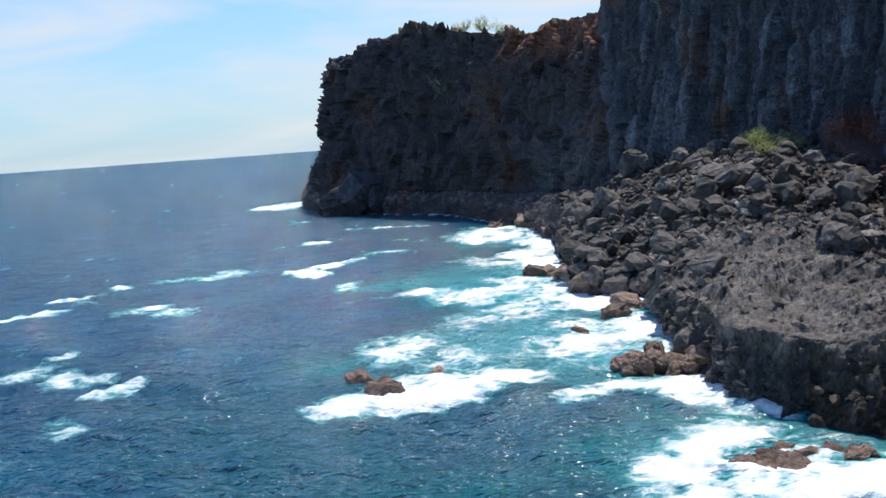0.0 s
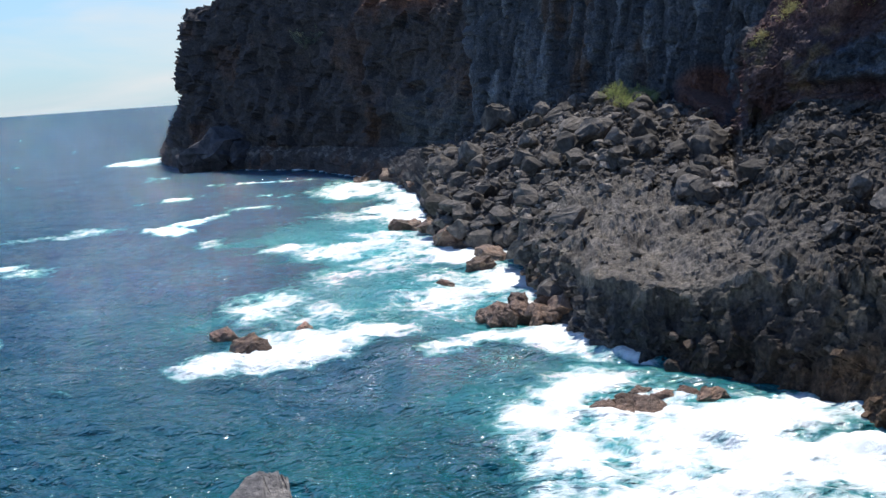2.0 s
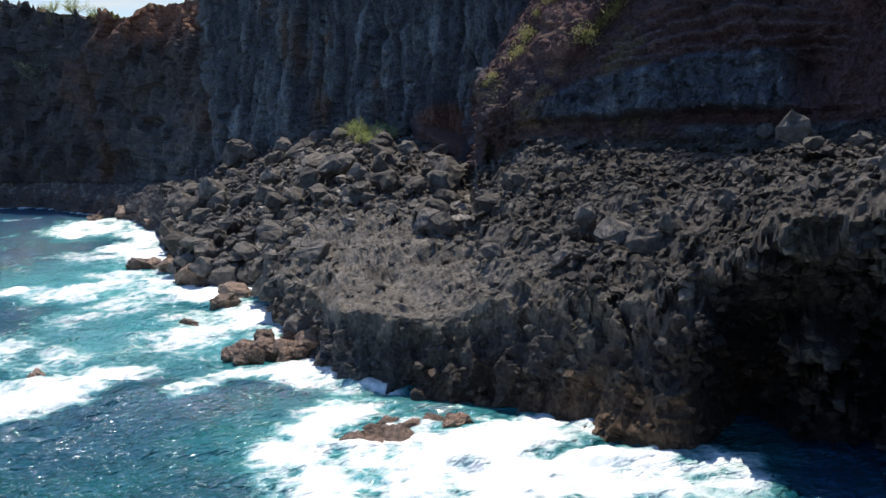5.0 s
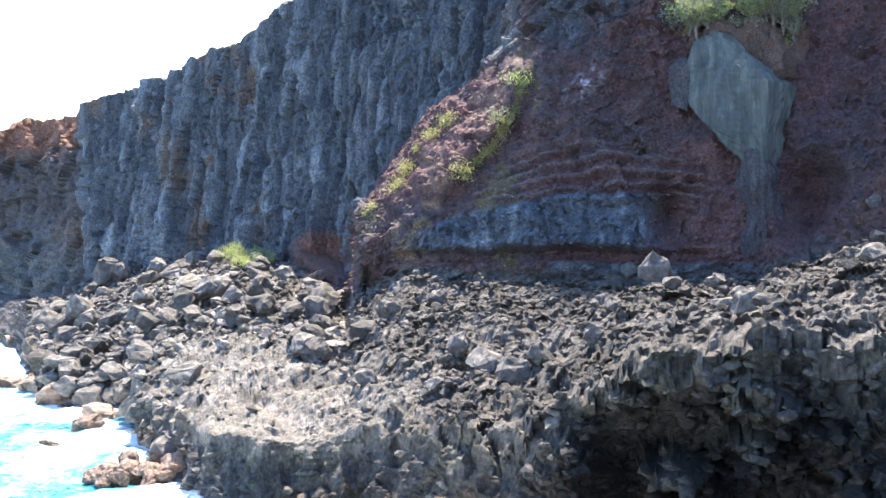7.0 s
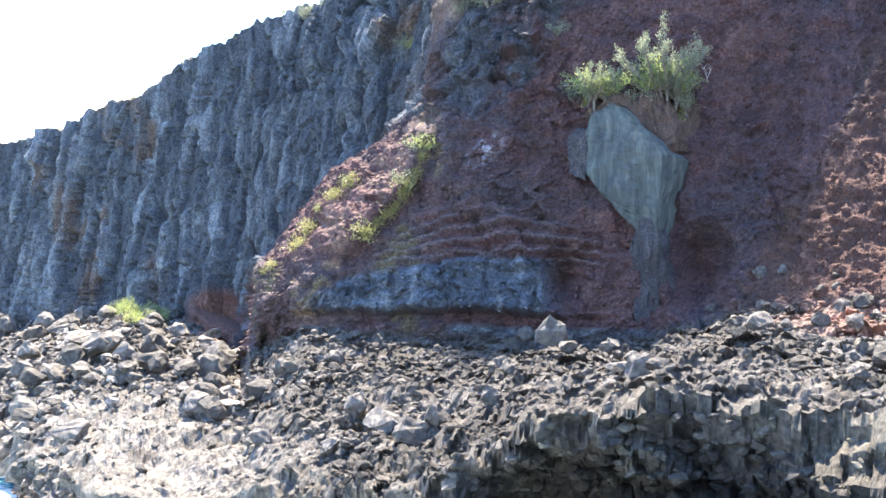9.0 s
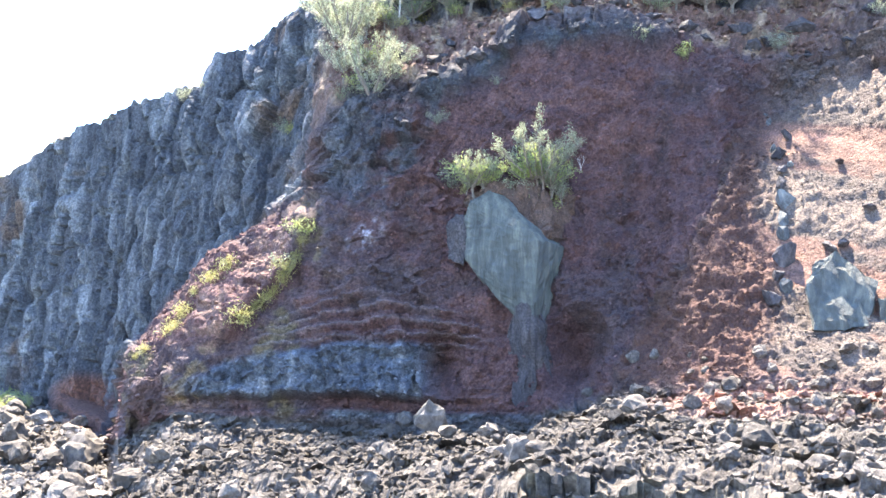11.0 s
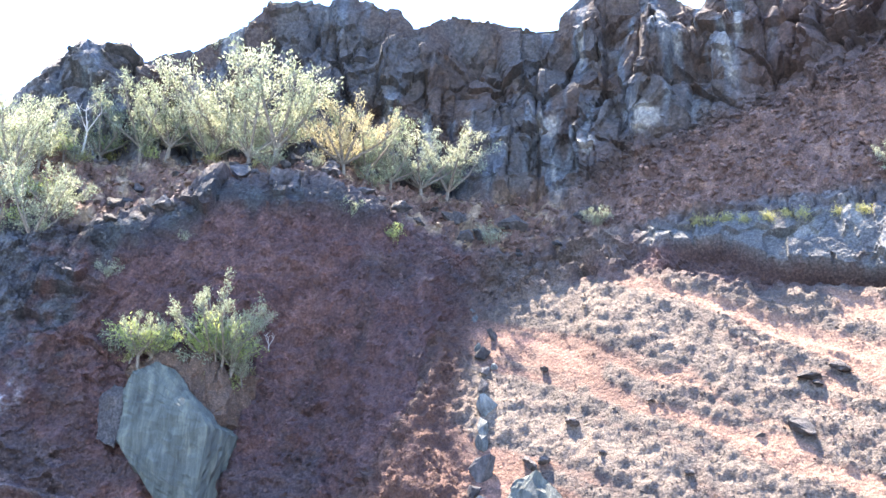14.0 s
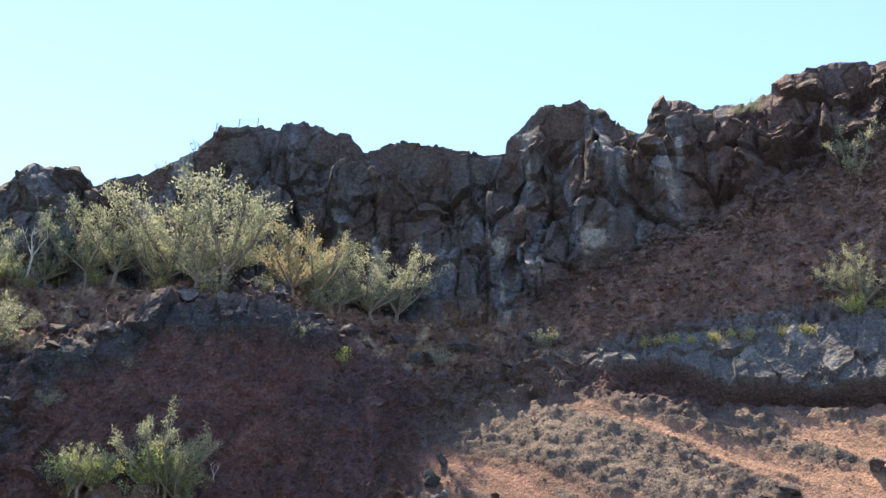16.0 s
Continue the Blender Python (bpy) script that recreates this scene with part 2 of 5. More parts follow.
mid_r = plain_r(0.1) * (1 - bay) + bay * knots(AZ, (23, 101), (27, 102), (29, 102.5), (31.5, 101), (33, 97.5), (34.5, 95), (41, 94), (46, 93), (52, 92.8), (55, 93.6), (56.3, 98), (58, 100.5), (63, 100.8), (66, 99), (71, 97.5), (76, 97), (100, 93))
mid_z = plain_z(0.1) * (1 - bay) + bay * heights(mid_r, knots(AZ, (22.6, 0.2), (23.6, 0.9), (25.2, 2.9), (27.2, 5.8), (28.3, 6.6), (32.6, 9.8), (34.5, 9.4), (44, 9.6), (50, 10), (53, 12), (55.7, 13.4), (59, 14.7), (61.7, 15.3), (63.6, 16.6), (67, 16.5), (71, 16.0), (75, 15.8), (100, 15.8)))
brow_r = plain_r(0.16) * (1 - bay) + bay * knots(AZ, (22, 128.6), (23.2, 127), (24, 124.8), (27, 116.5), (30, 111.5), (32, 106), (33.3, 99), (34.5, 98.5), (41, 98.8), (48.5, 98.3), (52, 98.3), (54, 99.5), (56.6, 102.5), (62, 105), (68, 103.5), (76, 102), (100, 98))
brow_z = plain_z(0.16) * (1 - bay) + bay * heights(brow_r, knots(AZ, (22, 1.0), (24, 2.4), (27, 6.4), (30, 8.4), (32, 11.0), (33.3, 15.2), (34.5, 16.6), (36, 16.3), (38, 16.2), (41, 17.0), (42.5, 18.2), (44.3, 19.3), (48, 20.1), (50.7, 19.5), (52.9, 18.3), (56.6, 16.8), (60, 16.6), (63.7, 17.6), (67.6, 18.6), (71.2, 19.0), (75.6, 19.3), (80, 19.8), (100, 20)))
back_r = plain_r(0.5) * (1 - bay) + bay * knots(AZ, (22, 131.2), (23.2, 129.6), (24, 127.8), (27, 120), (30, 115), (33, 109.5), (36, 108.5), (48, 108.5), (56.6, 109.5), (62, 109.5), (65, 108.5), (71, 106.2), (78, 105.2), (100, 102))
back_z = plain_z(0.45) * (1 - bay) + bay * heights(back_r, knots(AZ, (22, 6), (24, 8.5), (27, 11.5), (30, 13.6), (33, 19), (36, 19.8), (48, 20.9), (56.6, 20.2), (62, 19.9), (65, 20.9), (68.6, 22.6), (71, 23.2), (78, 25.2), (100, 26)))
mean = lambda a, b, f=0.5: a + (b - a) * f
talus_r = np.where((AZ > 4.0) & (AZ < 25.4), np.minimum(foot_r, knots(AZ, (4, 217), (7, 190), (10, 168), (13.2, 152), (16.6, 138), (19.9, 118), (22.3, 103), (25.4, 95))), foot_r)
RAILS = [
    (shore - 4, np.full(len(AZ), -4.0), 4), (shore, np.full(len(AZ), -0.2), 36), (lip_r, lip_z, 60),
    (mean(lip_r, talus_r), mean(lip_z, foot_z, 0.52), 60), (foot_r, foot_z, 50), (low_r, low_z, 112), (mid_r, mid_z, 84), (brow_r, brow_z, 30),
    (back_r, back_z, 70), (mean(back_r, rim_r, 0.5), mean(back_z, rim_z), 50), (rim_r, rim_z, 8), (rim_r + 14, rim_z - 0.8, 5), (rim_r + 60, rim_z + 1, 3), (rim_r + 500, rim_z + 10, 1)]
rows_r, rows_z, rows_s = [], [], []
for k in range(len(RAILS) - 1):
    (ra, za, count), (rb, zb, _) = RAILS[k], RAILS[k + 1]
    for j in range(count):
        f = j / count
        rows_r.append(ra + (rb - ra) * f), rows_z.append(za + (zb - za) * f), rows_s.append(k + f)
GR, GZ, GS = np.array(rows_r), np.array(rows_z), np.array(rows_s)
NROW, NCOL = GR.shape
# the seaward end of the headland: its edge leans, and behind it the wall runs straight away
edge = np.interp(GZ[:, 60], [-4, 0, 8, 20, 23, 34, 45], [-7.95, -7.85, -7.2, -6.2, -6.5, -6.0, -5.8])
GA = np.maximum(AZ[None, :], edge[:, None])
GR = GR + 30 * np.maximum(edge[:, None] - AZ[None, :], 0)
ga = np.radians(GA)
P = np.stack([GR * np.sin(ga), GR * np.cos(ga), GZ], 2).reshape(-1, 3)
az, s = np.repeat(AZ[None, :], NROW, 0).ravel(), np.repeat(GS[:, None], NCOL, 1).ravel()
angle0 = np.degrees(np.arctan2(P[:, 2] - EYE, np.hypot(P[:, 0], P[:, 1])))


def grid_normals(points):
    g = points.reshape(NROW, NCOL, 3)
    du, dv = np.gradient(g, axis=1), np.gradient(g, axis=0)
    n = np.cross(du, dv).reshape(-1, 3)
    n /= np.linalg.norm(n, axis=1)[:, None] + 1e-9
    return n


def grid_blur(values, times=2):
    g = values.reshape(NROW, NCOL)
    for _ in range(times):
        g = (g + np.roll(g, 1, 0) + np.roll(g, -1, 0) + np.roll(g, 1, 1) + np.roll(g, -1, 1)) / 5
    return g.ravel()


N0 = grid_normals(P)
for k in range(3):
    N0[:, k] = grid_blur(N0[:, k], 12)
N0 /= np.linalg.norm(N0, axis=1)[:, None]
if (N0 * P).sum() > 0 and N0[len(N0) // 3, 2] < 0:
    N0 = -N0
far = np.hypot(P[:, 0], P[:, 1])

# zones: 1 inside, 0 outside
terrace = step(1.6, 2.05, s) * (1 - step(3.9, 4.15, s))
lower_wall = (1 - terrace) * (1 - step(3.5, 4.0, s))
cliff = step(3.95, 4.2, s)
wob = 0.7 * fractal(P * 0.16, 3, 5)
red_edge = np.interp(angle0, [-3, 0.6, 5.7, 9.6, 16, 20.9, 24], [22.0, 22.9, 26.4, 32.0, 32.8, 33.2, 36]) + 0.8 * wob
right_of_red = step(-0.35, 0.35, az - red_edge)
above_brow = step(6.75, 7.15, s + 0.12 * wob)
upper = step(7.75, 8.1, s + 0.12 * wob)
slope_edge = np.interp(angle0, [0, 4, 7, 10, 13], [49.5, 51.8, 53.5, 55.3, 55.9])     # the shadowed wall ends in a sharp edge here
slope_zone = step(-0.4, 0.4, az - slope_edge + 0.35 * wob) * step(3.9, 4.4, s) * (1 - step(5.9, 6.05, s + 0.1 * wob))
red_zone = right_of_red * step(3.9, 4.2, s) * (1 - above_brow) * (1 - slope_zone)
bank = step(60, 66, az) * step(7.0, 7.2, s) * (1 - step(7.9, 8.5, s - 0.02 * (az - 70)))

# relief, largest first
band = step(25.3, 27.0, az + 1.2 * wob) * (1 - step(38.2, 39.6, az + 1.2 * wob)) * step(-1.5, -1.1, angle0 - 0.4 * wob) * (1 - step(-0.35, 0.35, angle0 - np.interp(az, [26, 28, 31, 36, 39], [-0.6, 0.5, 1.0, 1.7, 1.7]) - 0.7 * wob)) * cliff
undercut = step(24.5, 26, az) * (1 - step(40, 44, az + 2 * wob)) * step(-2.1, -1.9, angle0 - 0.3 * wob) * (1 - step(-1.5, -1.2, angle0 - 0.4 * wob)) * step(3.95, 4.02, s)
arch_foot = np.interp(az, [37, 38.1, 41, 42.6, 44.5, 48.2, 51.1], [14.4, 14.3, 15.2, 15.9, 17.0, 17.9, 17.3])
arch = step(37.0, 38.2, az + wob) * (1 - step(51, 53, az + wob)) * step(-0.8, 0.8, angle0 - arch_foot + 0.8 * wob) * (1 - above_brow)
shelf_foot = np.interp(az, [65, 68, 69.8, 71, 72.3, 75.3, 80], [17.2, 17.6, 17.5, 16.9, 16.4, 16.1, 16.1])
slab_shelf = step(65, 66.5, az) * step(-0.15, 0.15, angle0 - shelf_foot + 0.3 * wob) * step(5.75, 5.9, s) * (1 - above_brow)
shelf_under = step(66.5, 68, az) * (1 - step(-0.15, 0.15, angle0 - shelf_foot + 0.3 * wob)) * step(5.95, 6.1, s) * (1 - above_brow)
shade_crown = step(56, 59, az) * (1 - step(64, 67, az)) * step(5.95, 6.05, s) * (1 - above_brow)
massive = step(32, 36, az) * step(7.6, 8.0, s)          # the upper cliff: big lumps, few joints

W1 = P + 1.1 * np.stack([fractal(P * 0.22, 3, 1), fractal(P * 0.22, 3, 2), fractal(P * 0.22, 3, 4)], 1)
W0 = P + 0.35 * (W1 - P)                                 # columns stand upright and nearly straight
col_big, gap_big = facets(W0 * np.array((1, 1, 0.09)) / 5.0, 16, 0.7)
col_small, gap_small = facets(W0 * np.array((1, 1, 0.16)) / 1.7, 12, 0.8)
col_break, gap_break = facets(W0 / np.array((2.4, 2.4, 4.2)), 13, 0.9)
blk_big, _ = facets(W1 / np.array((3.0, 3.0, 1.9)), 21, 0.7)
blk_small, _ = facets(W1 / np.array((1.0, 1.0, 0.7)), 22, 0.7)
lump, gapl = facets(W0 / np.array((4.2, 4.2, 5.0)) + 0.2, 23, 0.9)
broad = fractal(P * 0.045, 3, 31)
rough = fractal(P * 0.5, 4, 41, 0.55)
grit = fractal(P * 1.6, 3, 43, 0.6)
clinker = sum((1 - 2 * np.abs(smooth_noise(P * np.array((1, 1, 1.5)) * k, 300 + n))) * a for n, (k, a) in enumerate(((0.3, 0.5), (0.7, 0.45), (1.5, 0.34), (3.1, 0.2))))
lay = P[:, 2] + 1.6 * fractal(P * 0.07, 3, 51)
grey_face = cliff * (1 - red_zone) * (1 - slope_zone) * (1 - bank)
layered = step(28, 30, az) * (1 - step(41, 43.5, az)) * step(0.9, 1.6, angle0) * (1 - step(4.0, 5.2, angle0 + 0.06 * (az - 36) ** 2))
layers = np.abs((((lay + 0.012 * (az - 37) ** 2) / 0.95) % 1.0) - 0.5) * 2
push = np.zeros(len(P))
on_ledge = step(6.95, 7.15, s) * (1 - step(7.7, 8.0, s)) * step(32, 34, az)
bluff_end = 1 - step(5.5, 8.5, az)                       # the headland: blocks rather than columns
push += grey_face * bluff_end * (2.2 * lump + 1.6 * fractal(P * 0.09, 4, 76) + 0.6 * blk_big)
push += grey_face * on_ledge * (0.45 * rough + 0.3 * grit + 0.5 * blk_big + 0.15 * blk_small)
push += grey_face * (1 - massive) * (1 - on_ledge) * (1 - 0.6 * bluff_end) * (1.9 * col_big + 0.8 * col_small + 0.45 * col_break + 0.08 * blk_small + 0.8 * broad + 0.1 * grit - 0.5 * (1 - step(0.0, 0.16, gap_small)) - 1.0 * (1 - step(0.0, 0.1, gap_big)) - 0.3 * (1 - step(0.0, 0.1, gap_break))) * (1 - 0.65 * step(9.4, 9.95, s))
push += massive * grey_face * (2.0 * lump + 1.3 * col_big + 0.9 * col_break + 0.6 * blk_big + 0.14 * blk_small + 1.0 * broad + 2.2 * fractal(W0 * np.array((0.16, 0.16, 0.12)), 3, 77) + 0.12 * grit - 0.4 * (1 - step(0.0, 0.08, gap_big)) - 0.1 * (1 - step(0.0, 0.08, gapl))) * (1 - 0.75 * step(9.45, 9.95, s))
push += red_zone * (1 - slab_shelf) * (1.0 * broad + 0.5 * rough + 0.12 * blk_small + 0.28 * grit + 0.75 * (layers - 0.5) * layered + 0.2 * lump + 0.6 * blk_big * step(0.1, 0.6, fractal(P * 0.15, 2, 46)))
slant = P[:, 2] * 1.1 + np.radians(az) * 42 + 1.2 * fractal(P * 0.1, 3, 78)    # rubble runs slantwise down the slope
across = np.radians(az) * 42 - P[:, 2] * 0.4
drift = fractal(np.stack([slant * 0.42, across * 0.07, slant * 0], 1) + 0.25 * fractal(P * 0.11, 4, 61, 0.6)[:, None], 4, 65, 0.6)
stony = step(-0.15, 0.25, drift)
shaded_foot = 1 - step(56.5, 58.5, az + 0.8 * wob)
push += slope_zone * (0.7 * broad + 0.3 * np.clip(drift, -0.6, 0.6) + 0.03 * grit + stony * (0.22 * rough + 0.16 * grit) + shaded_foot * (0.2 * rough + 0.3 * grit + 0.12 * blk_small))
push += bank * (0.7 * broad + 0.45 * rough + 0.35 * grit + 0.1 * blk_small)
push += lower_wall * (0.7 * col_small + 0.6 * blk_big + 0.2 * blk_small + 0.5 * rough)
push += red_zone * (1 - step(38, 41, az)) * step(8.5, 11, angle0) * (0.9 * blk_big + 0.7 * lump + 0.2 * blk_small)
push += band * (0.9 + 1.1 * col_small + 0.3 * blk_small) - undercut * 1.1
push += arch * (1.5 + 0.9 * lump + 0.2 * blk_big - 0.45 * rough - 0.1 * grit)
push += slab_shelf * (0.5 + 0.7 * lump + 0.5 * col_small + 0.5 * broad + 0.1 * grit) - shelf_under * (1.6 + 0.4 * rough) + shade_crown * (0.8 * blk_big + 0.6 * lump)
taper = step(0.2, 0.8, s) * (1 - step(10.2, 11.0, s))
push *= taper * np.interp(az, [-13, 4, 9, 100], [1.05, 0.95, 0.85, 1.0])
# the terrace: stepped flow sheets, broken into blocks
u = (P[:, 2] + 0.9 * broad + 0.7 * fractal(P * 0.14, 3, 55)) / 1.5
stepped = 1.5 * (np.floor(u) + step(0.2, 0.8, u % 1.0)) - 0.9 * broad - P[:, 2]
sheet = 1 - 0.75 * step(11.5, 12.5, az) * (1 - step(24, 28, az)) * (1 - step(2.5, 2.9, s))      # the smooth seaward sheet
push_z = terrace * taper * (0.6 * stepped * step(9, 13, az) + sheet * (0.25 * blk_big + 0.12 * blk_small + 0.5 * clinker) + (1 - sheet) * (0.1 * blk_small + 0.4 * clinker + 0.15 * rough))
rimward = step(9.3, 10.0, s) * (1 - step(10.0, 10.9, s))
radial = P / np.linalg.norm(P * np.array((1, 1, 0)), axis=1)[:, None] * np.array((1, 1, 0))
cave = step(33, 37, az) * (1 - step(48, 54, az)) * np.sin(np.pi * np.clip((s - 0.5) / 1.45, 0, 1)) * (8.5 + 1.5 * broad + 2.0 * fractal(P * 0.25, 3, 47))
ledges = np.clip(1.6 * fractal(np.stack([np.radians(az) * 14, P[:, 2] * 0.75, P[:, 2] * 0], 1), 4, 48, 0.6) - 0.25, 0, 1)      # broken ends of flow sheets
cave = cave * (1 - 0.75 * ledges) - step(30, 35, az) * step(0.8, 1.2, s) * (1 - step(1.9, 2.1, s)) * (0.6 * blk_small + 0.45 * clinker)
ragged = step(32, 36, az) * (1 - step(58, 62, az)) * np.exp(-((s - 1.98) / 0.16) ** 2) * (0.7 * fractal(P * 0.45, 3, 49) + 0.5 * blk_big + 0.25 * clinker)
cave = cave + ragged
hollow = np.clip(1 - np.hypot((az - 47.4) / 1.9, (angle0 - 0.8) / 3.2), 0, 1) * cliff * 5.0 + np.clip(1 - np.hypot((az - 49.5) / 4.0, (angle0 - 10) / 7.0), 0, 1) * red_zone * 2.5
hollow += np.clip(1 - np.hypot((az - 39.8) / 1.6, (angle0 - 0.6) / 2.0), 0, 1) * cliff * 4.0
# the spur: a rib that climbs from the band to the foot of the columns, and the brown cone before it
rib_az = np.interp(angle0, [1.5, 3.7, 4.7, 5.6, 6.6, 7.8, 9], [27.6, 29.1, 30.1, 30.9, 31.5, 32.05, 32.4])
rib_off = az - rib_az
rib = np.where(rib_off < 0, np.exp(-(rib_off / 1.7) ** 2), np.exp(-(rib_off / 0.55) ** 2)) * step(1.0, 2.6, angle0) * (1 - step(8.2, 9.4, angle0)) * cliff * (s < 6.6)
cone_near = np.clip(1 - np.hypot((az - 21.4) / 1.9, (angle0 + 3.4) / 5.6), 0, 1) * (1 - step(4.9, 5.6, s))
hollow -= terrace * step(9, 13, az) * (0.35 + 0.65 * sheet) * (0.8 * blk_big + 0.35 * blk_small + 0.35 * clinker)
hollow -= 2.6 * rib + 14 * cone_near * step(3.2, 4.0, s)
P2 = P + N0 * push[:, None] + radial * (cave + hollow)[:, None]
P2[:, 2] += push_z + rimward * (0.3 * blk_big + 0.25 * rough) * step(8, 16, az)
HITS = P2.reshape(NROW, NCOL, 3)

# ---- rock tone: what each stretch is made of, with some light and shade painted in
def tint(*rgb):
    return np.array(rgb)


G = np.zeros((len(P), 3)) + tint(0.075, 0.072, 0.075)
patch = fractal(P * 0.11, 4, 61, 0.6)
fleck = fractal(P * 0.9, 3, 62, 0.6)


def lay_on(weight, colour):
    global G
    w = np.clip(weight, 0, 1)[:, None]
    G = G * (1 - w) + tint(*colour) * w


streak = fractal(P * np.array((0.5, 0.5, 0.05)), 4, 63, 0.6)
lay_on(grey_face, (0.058, 0.068, 0.083))
lay_on(grey_face * step(0.0, 0.7, streak), (0.14, 0.16, 0.185))
lay_on(grey_face * step(0.65, 1.1, streak + 0.3 * patch) * 0.7, (0.22, 0.245, 0.265))
lay_on(grey_face * step(0.3, 0.85, patch), (0.095, 0.068, 0.055))
# relief shading put into the colour: proud columns lighter, recessed ones darker
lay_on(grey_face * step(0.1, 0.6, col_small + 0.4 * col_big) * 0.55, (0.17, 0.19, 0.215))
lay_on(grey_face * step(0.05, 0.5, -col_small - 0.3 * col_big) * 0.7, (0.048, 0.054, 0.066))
head = np.maximum(step(0, 1, (8.7 - az) * 3) * cliff, step(0, 1, 5.2 - az))
lay_on(head, (0.066, 0.06, 0.062))
lay_on(head * step(0.1, 0.8, patch), (0.095, 0.065, 0.055))
lay_on(cliff * step(3.5, 5, az + 0.5 * wob) * (1 - step(7.5, 8.6, az)) * (1 - step(6.5, 8.5, s)) * 0.8, (0.085, 0.098, 0.105))
lay_on(head * step(8.6, 9.6, s + 0.5 * patch) * step(2.5, 4.0, az), (0.16, 0.08, 0.055))
lay_on(massive * grey_face, (0.1, 0.095, 0.102))
lay_on(massive * grey_face * step(-0.1, 0.5, patch), (0.105, 0.078, 0.072))
lay_on(massive * grey_face * step(0.0, 0.6, streak + 0.12 * fleck), (0.13, 0.148, 0.18))
lay_on(massive * grey_face * step(0.75, 1.1, streak + 0.4 * patch) * 0.8, (0.36, 0.35, 0.34))
for b, a, wide, tall in ((61.1, 23.2, 0.8, 0.5), (66.2, 23.3, 0.9, 0.8), (76.3, 24.5, 1.3, 0.35), (63.2, 21.9, 0.4, 0.4)):      # pale patches on the cliff
    lay_on(cliff * step(0.0, 0.6, 1.1 - np.hypot((az - b) / wide, (angle0 - a) / tall) + 0.4 * fleck) * step(7.6, 8.0, s) * 0.8, (0.4, 0.4, 0.4))
lay_on(massive * step(69, 74, az + 3 * wob) * 0.8, (0.085, 0.055, 0.052))
lay_on(red_zone, (0.115, 0.064, 0.064))
lay_on(red_zone * step(0.0, 0.9, fractal(P * np.array((0.2, 0.2, 0.9)), 4, 64)), (0.145, 0.078, 0.072))
lay_on(red_zone * step(0.1, 0.8, patch), (0.095, 0.07, 0.074))
lay_on(red_zone * step(0.2, 0.9, streak + 0.3 * patch) * 0.8, (0.085, 0.055, 0.055))
lay_on(red_zone * step(0.3, 0.9, -patch) * 0.6, (0.165, 0.09, 0.08))
outcrop = red_zone * (1 - step(37.5, 40, az + wob)) * step(32.5, 33.5, az) * step(8.8, 10.5, angle0 + 1.5 * wob) * step(-0.5, 0.1, patch + 0.3 * fleck)
lay_on(outcrop * 0.9, (0.075, 0.082, 0.095))
lay_on(outcrop * step(0.2, 0.8, streak), (0.12, 0.13, 0.145))
spur = red_zone * (1 - step(32.5, 34, az)) * (1 - step(5.9, 6.1, s))
# sunlight on the rib's left flank, painted as a lighter orange-brown
lay_on(spur * step(-1.6, -0.6, -np.abs(rib_off + 1.3)) * step(-0.4, 0.5, fleck), (0.2, 0.125, 0.1))
foot_band = step(33, 35, az + wob) * (1 - step(47, 48.5, az + wob)) * step(-3.3, -3.0, angle0) * (1 - step(-2.3, -2.0, angle0 - 0.2 * wob)) * cliff
lay_on(foot_band, (0.09, 0.11, 0.125))
lay_on(foot_band * step(0.1, 0.8, fleck), (0.17, 0.195, 0.215))
lay_on(spur * step(0.75, 1.1, patch + 0.4 * fleck) * 0.35, (0.24, 0.2, 0.08))
lay_on(red_zone * layered * step(0.6, 0.9, layers) * 0.5, (0.2, 0.165, 0.17))
stain = np.hypot((az - 35.4 - 0.5 * (angle0 - 7.5)) / 0.9, (angle0 - 7.6) / 1.0)
lay_on(red_zone * np.clip(1.25 - stain, 0, 1) * step(-0.1, 0.5, fractal(P * np.array((2.6, 2.6, 1.6)), 3, 69, 0.7)) * 0.7, (0.5, 0.48, 0.53))
lay_on(slope_zone, (0.125, 0.075, 0.063))
lay_on(slope_zone * stony, (0.078, 0.066, 0.062))
lay_on(slope_zone * step(0.5, 0.75, drift) * 0.7, (0.135, 0.108, 0.094))
lay_on(slope_zone * step(0.45, 0.8, -drift) * 0.8, (0.23, 0.13, 0.105))
lay_on(slope_zone * step(0.3, 0.8, fleck) * 0.5, (0.1, 0.075, 0.068))
lay_on(slope_zone * step(64, 70, az + 2 * wob) * step(-0.35, 0.25, 0.1 - drift), (0.21, 0.128, 0.1))
# dark red rubble, darkened further in place of the shadows between its pieces
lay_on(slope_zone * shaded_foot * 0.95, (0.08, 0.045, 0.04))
lay_on(bank, (0.125, 0.08, 0.074))
lay_on(bank * step(0.0, 0.8, fleck), (0.2, 0.13, 0.115))
lay_on(band, (0.09, 0.108, 0.13))
lay_on(band * step(0.1, 0.9, fractal(P * np.array((1.3, 1.3, 0.25)), 3, 66)), (0.2, 0.225, 0.25))
lay_on(arch, (0.045, 0.052, 0.06))
lay_on(arch * step(0.2, 0.8, streak + 0.3 * fleck) * 0.6, (0.09, 0.105, 0.115))
lay_on(slab_shelf, (0.125, 0.127, 0.13))
lay_on(slab_shelf * step(0.2, 0.7, streak) * 0.8, (0.23, 0.23, 0.225))
lay_on(slab_shelf * step(0.0, 0.5, -patch + 0.3 * fleck) * 0.8, (0.085, 0.062, 0.058))
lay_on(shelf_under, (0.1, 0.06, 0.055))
lay_on(shade_crown, (0.125, 0.098, 0.09))
